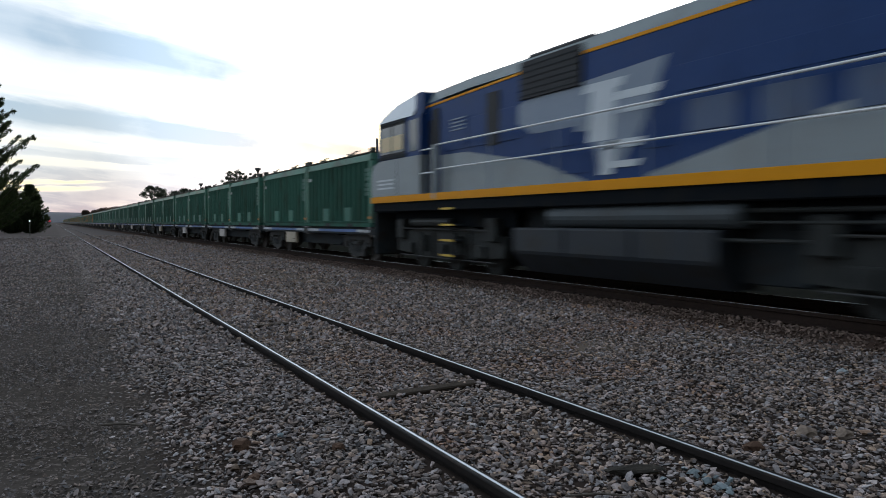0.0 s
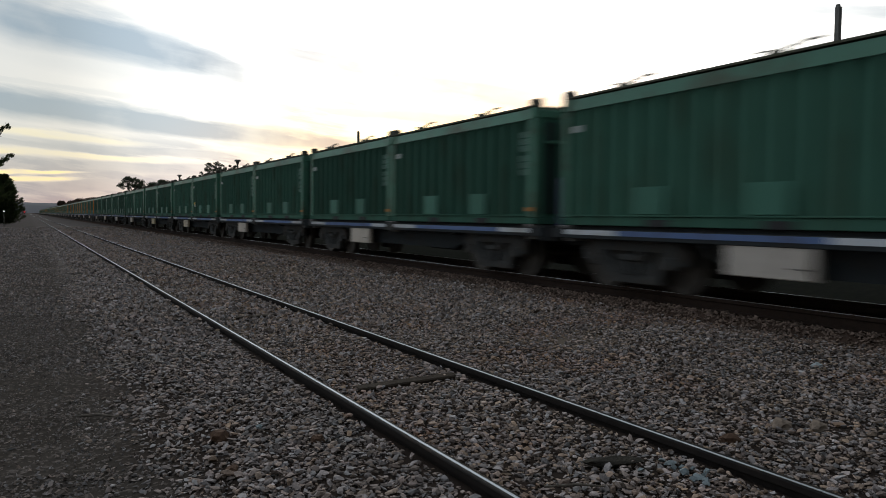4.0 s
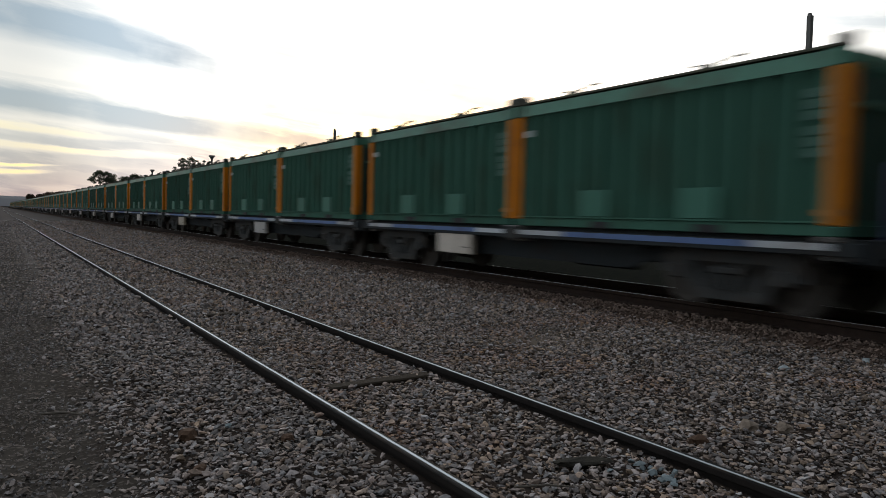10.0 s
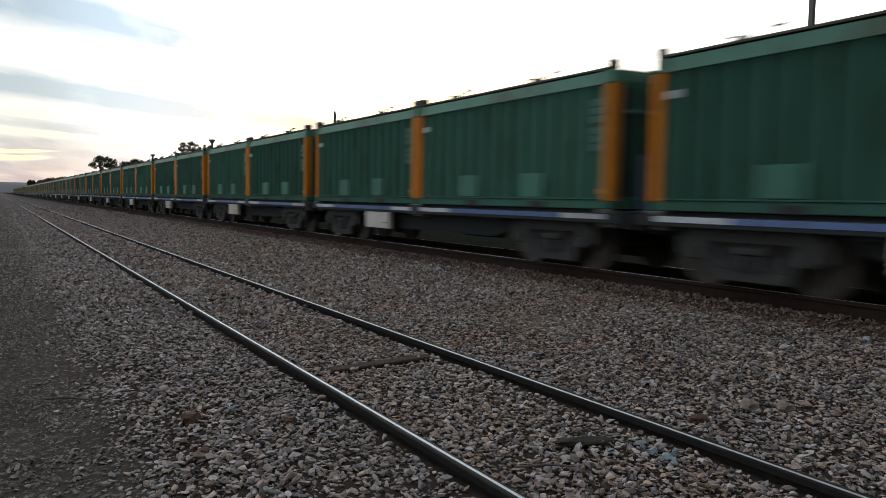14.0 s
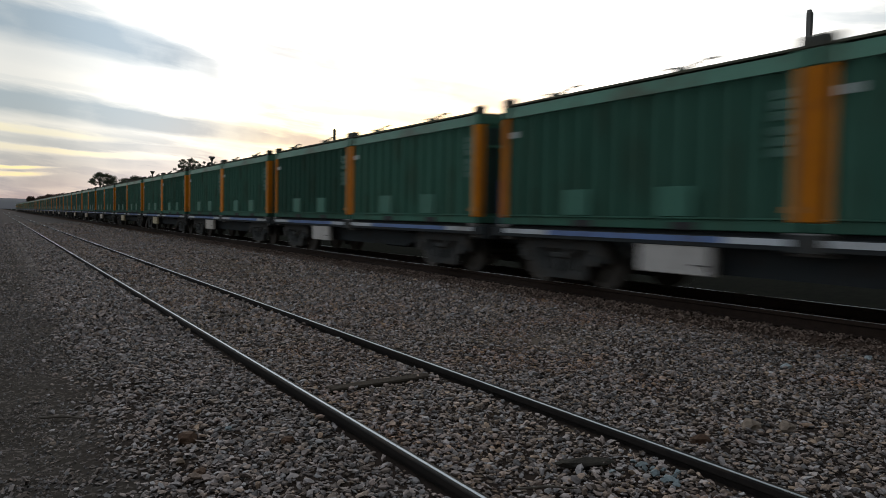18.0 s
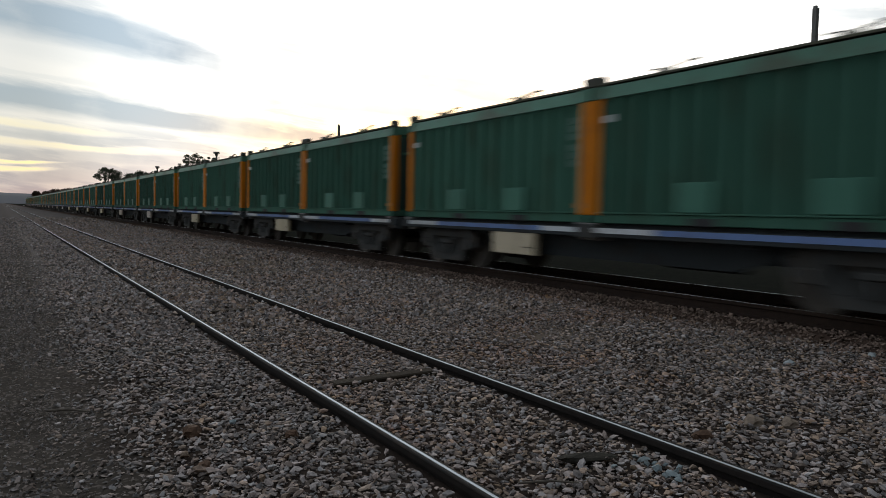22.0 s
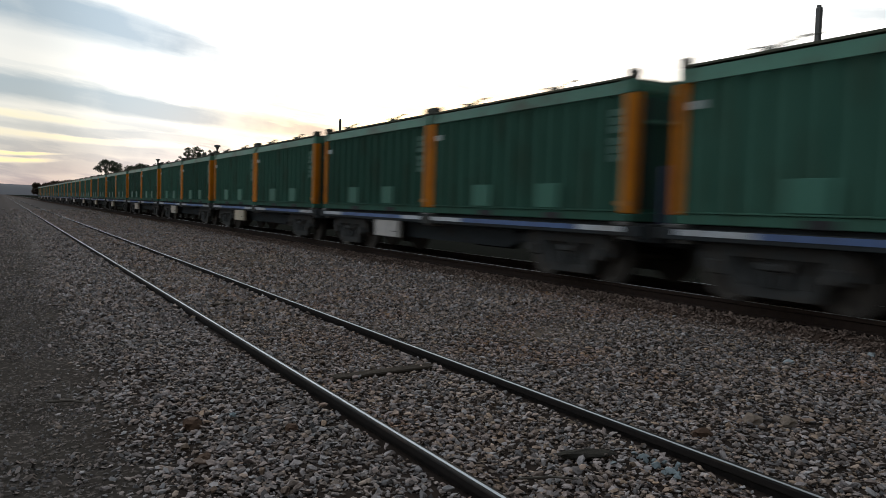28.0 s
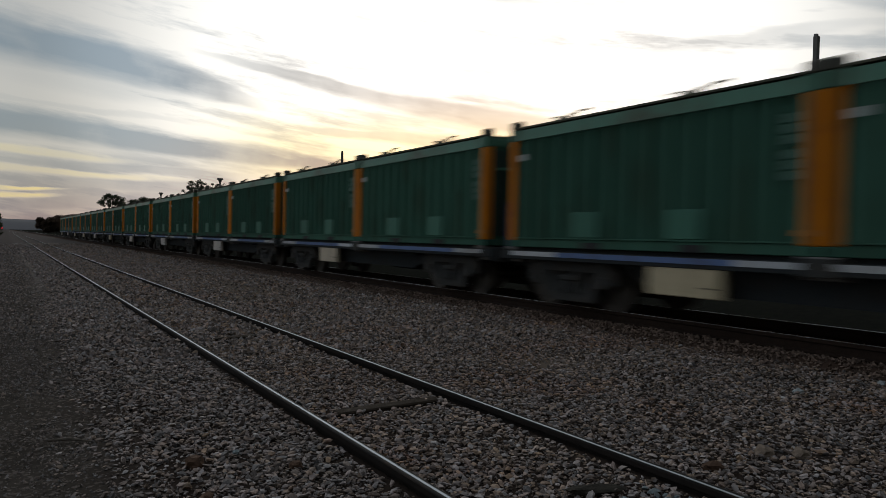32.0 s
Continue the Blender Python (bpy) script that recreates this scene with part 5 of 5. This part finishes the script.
def build_ballast():
    ob = many_stones("ballast", ((2.05, 8.15, 1.6, 9, 560, .0145, .033, 1, True), (2.05, 8.15, 1.6, 9, 980, .012, .029, 21, False), (2.05, 8.15, -9, 1.6, 420, .022, .038, 31, False), (2.05, 8.15, 9, 16, 640, .023, .048, 2, False),
                                 (2.05, 8.05, 16, 30, 260, .029, .056, 3, False), (2.05, 8.15, 30, 52, 80, .035, .060, 7, False), (2.05, 8.15, 52, 90, 26, .05, .09, 17, False)), STONE)
    grey = many_stones("shoulder_ballast", ((.64, 2.05, 1.6, 9, 560, .0145, .033, 61, True), (.64, 2.05, 1.6, 9, 980, .012, .029, 21, False), (.58, 2.05, -9, 1.6, 420, .022, .038, 62, False), (.74, 2.05, 9, 16, 640, .023, .048, 63, False), (.80, 2.05, 16, 30, 260, .029, .056, 64, False),
                                            (.75, 2.05, 30, 52, 80, .035, .060, 65, False), (.75, 2.05, 52, 90, 26, .05, .09, 66, False),
                                            (.1, .8, 3, 20, 420, .012, .030, 4, True), (-4.5, .8, 13, 30, 260, .013, .032, 6, False), (-6.0, .8, 30, 52, 80, .028, .052, 10, False), (-6.0, .8, 52, 90, 26, .05, .085, 12, False)), STONE_GREY)
    tagged(grey, "grey crushed stone on the shoulder of the siding", "ballast", kind="stuff")
    tagged(ob, "loose grey and brown crushed stone ballast", "ballast", kind="stuff")
    gravel = many_stones("track_gravel", ((.1, .6, 4.4, 18, 150, .008, .022, 8, False), (-2.0, .8, -9, 3, 160, .006, .022, 33, False), (-1.8, .6, 4.2, 16, 900, .004, .014, 5, False), (-1.8, .8, 4.4, 16, 110, .009, .023, 9, False), (-1.2, .72, 3.4, 5.0, 400, .010, .027, 34, False), (-2.6, .8, 8, 16, 190, .010, .026, 16, False)), STONE_DULL)
    tagged(gravel, "small dull gravel strewn over the dirt track", "gravel", kind="stuff")
    # the nearest larger stones, one by one
    shapes = []
    for i in range(10):
        v, f = stones(np.zeros(1), np.zeros(1), np.array([.029]), 200 + i, LUMP_V, LUMP_F)
        v = v - v.mean(0)
        o = soup("stone", v, f, STONE_BLUE if i > 7 else STONE_ONE, ob)
        shapes.append(o)
    r = np.random.default_rng(77)
    xs, ys = r.uniform(.9, 4.6, 312), r.uniform(2.2, 6.5, 312)
    xs[300:], ys[300:] = r.normal(3.34, .07, 12), r.normal(3.0, .10, 12)
    n = 0
    for q, (x, y) in enumerate(zip(xs, ys)):
        if min(abs(x - NEAR_RAIL), abs(x - NEAR_RAIL - GAUGE)) < .10:
            continue
        m = pose(x, y, height(x, y) + .036, r.uniform(-22, 22), r.uniform(-22, 22), r.uniform(0, 360)) @ Matrix.Diagonal((*r.uniform(.7, 1.3, 3), 1))
        if n < 10:
            shapes[n].matrix_basis = m
        else:
            again(shapes[8 + n % 2] if q >= 300 else shapes[n % 8], m)
        n += 1
    return ob


ballast = build_ballast()


def build_shoulder():
    verts, faces, base = [], [], 0
    for (x0, x1, y0, y1, d, seed) in ((7.75, 8.50, -9, 4, 260, 90), (7.75, 8.50, 4, 18, 800, 91), (7.75, 8.50, 18, 45, 260, 92), (8.65, 9.98, -9, 30, 110, 93)):
        x, y = scatter(x0, x1, y0, y1, d, seed)
        r = np.random.default_rng(seed)
        x = x1 - (x1 - x0) * ((x1 - x) / (x1 - x0)) ** 1.5 if seed < 93 else x
        V, F = stones(x, y, r.uniform(.016, .036, len(x)), seed, CAP_V, CAP_F)
        verts.append(V)
        faces.append(F + base)
        base += len(V)
    ob = soup("rusty_ballast", np.concatenate(verts), np.concatenate(faces), RUSTY)
    tagged(ob, "rust-brown crushed stone along the main line rails", "ballast", kind="stuff")


build_shoulder()

# a dark lump, sticks and larger rocks lie among the ballast
bm = bmesh.new()
bmesh.ops.create_icosphere(bm, subdivisions=2, radius=1)
for q in bm.verts:
    q.co = Vector((q.co.x * .19, q.co.y * .06, q.co.z * .030)) * (1 + .4 * noise.noise(q.co * 2.3))
lump = part("dark_lump", bm, mat("rotten_timber", (.022, .020, .017), (.048, .042, .034), 14.0, .9, bump=.01, bscale=40, spec=.1), None)
lump.matrix_basis = pose(3.08, 3.31, .098, 0, 0, -21)
tagged(lump, "dark flat lump of old timber in the ballast", "debris")
bm = bmesh.new()
tube(bm, (-.16, 0, 0), (.0, .015, .01), .010, .012, 6)
tube(bm, (.0, .015, .01), (.17, -.01, 0), .012, .006, 6)
stick = part("stick", bm, BARK, None)
stick.matrix_basis = pose(.435, 6.2, .0, 0, 0, -28)
tagged(stick, "short dry stick lying on the dirt track", "debris")


def rock(x, y, size, seed, material, label):
    b_ = bmesh.new()
    bmesh.ops.create_icosphere(b_, subdivisions=2, radius=1)
    for q in b_.verts:
        n_ = noise.noise(q.co * 1.6 + Vector((seed, 0, 0))) + .35 * noise.noise(q.co * 4.1 + Vector((0, seed, 0)))
        q.co = Vector((q.co.x * 1.15, q.co.y * .85, q.co.z * .68)) * size * (1 + .42 * n_)
    o = part("rock", b_, material, None)
    o.matrix_basis = pose(x, y, height(x, y) + size * .42, 0, 0, seed * 47)
    tagged(o, label, "rock", group="larger rocks in the ballast")


rust_rock = mat("rusty_rock", (.050, .030, .020), (.110, .066, .045), 12.0, .85, bump=.004, bscale=50, spec=.1)
brown_rock = mat("brown_rock", (.130, .098, .076), (.230, .180, .142), 12.0, .85, bump=.004, bscale=50, spec=.15)
pale_rock = mat("pale_rock", (.24, .27, .28), (.36, .38, .38), 12.0, .8, bump=.003, bscale=50, spec=.2)
for rx, ry, size, m, lab in ((1.09, 4.97, .070, rust_rock, "rusty brown rock at the edge of the ballast"), (1.02, 4.33, .050, rust_rock, "small rusty rock in the shoulder ballast"), (1.66, 4.62, .048, rust_rock, "reddish rock in the shoulder ballast"),
                             (4.73, 3.34, .075, brown_rock, "tan fist-sized rock beside the siding rail"), (4.94, 3.19, .065, brown_rock, "flat tan rock beside the siding rail"), (4.14, 3.31, .060, rust_rock, "dark flat rock beside the siding rail"),
                             (6.85, 4.45, .055, pale_rock, "pale blue-grey rock between the tracks"), (8.0, 4.25, .050, pale_rock, "pale rock near the main line")):
    rock(rx, ry, size, rx + ry, m, lab)
bm = bmesh.new()
tube(bm, (-.17, 0, 0), (.02, .01, .006), .006, .007, 6)
tube(bm, (.02, .01, .006), (.17, -.012, 0), .007, .004, 6)
twig = part("twig", bm, BARK, None)
twig.matrix_basis = pose(2.58, 3.07, .108, 0, 0, -25)
tagged(twig, "thin dry twig lying on the ballast between the rails", "debris")

motions()
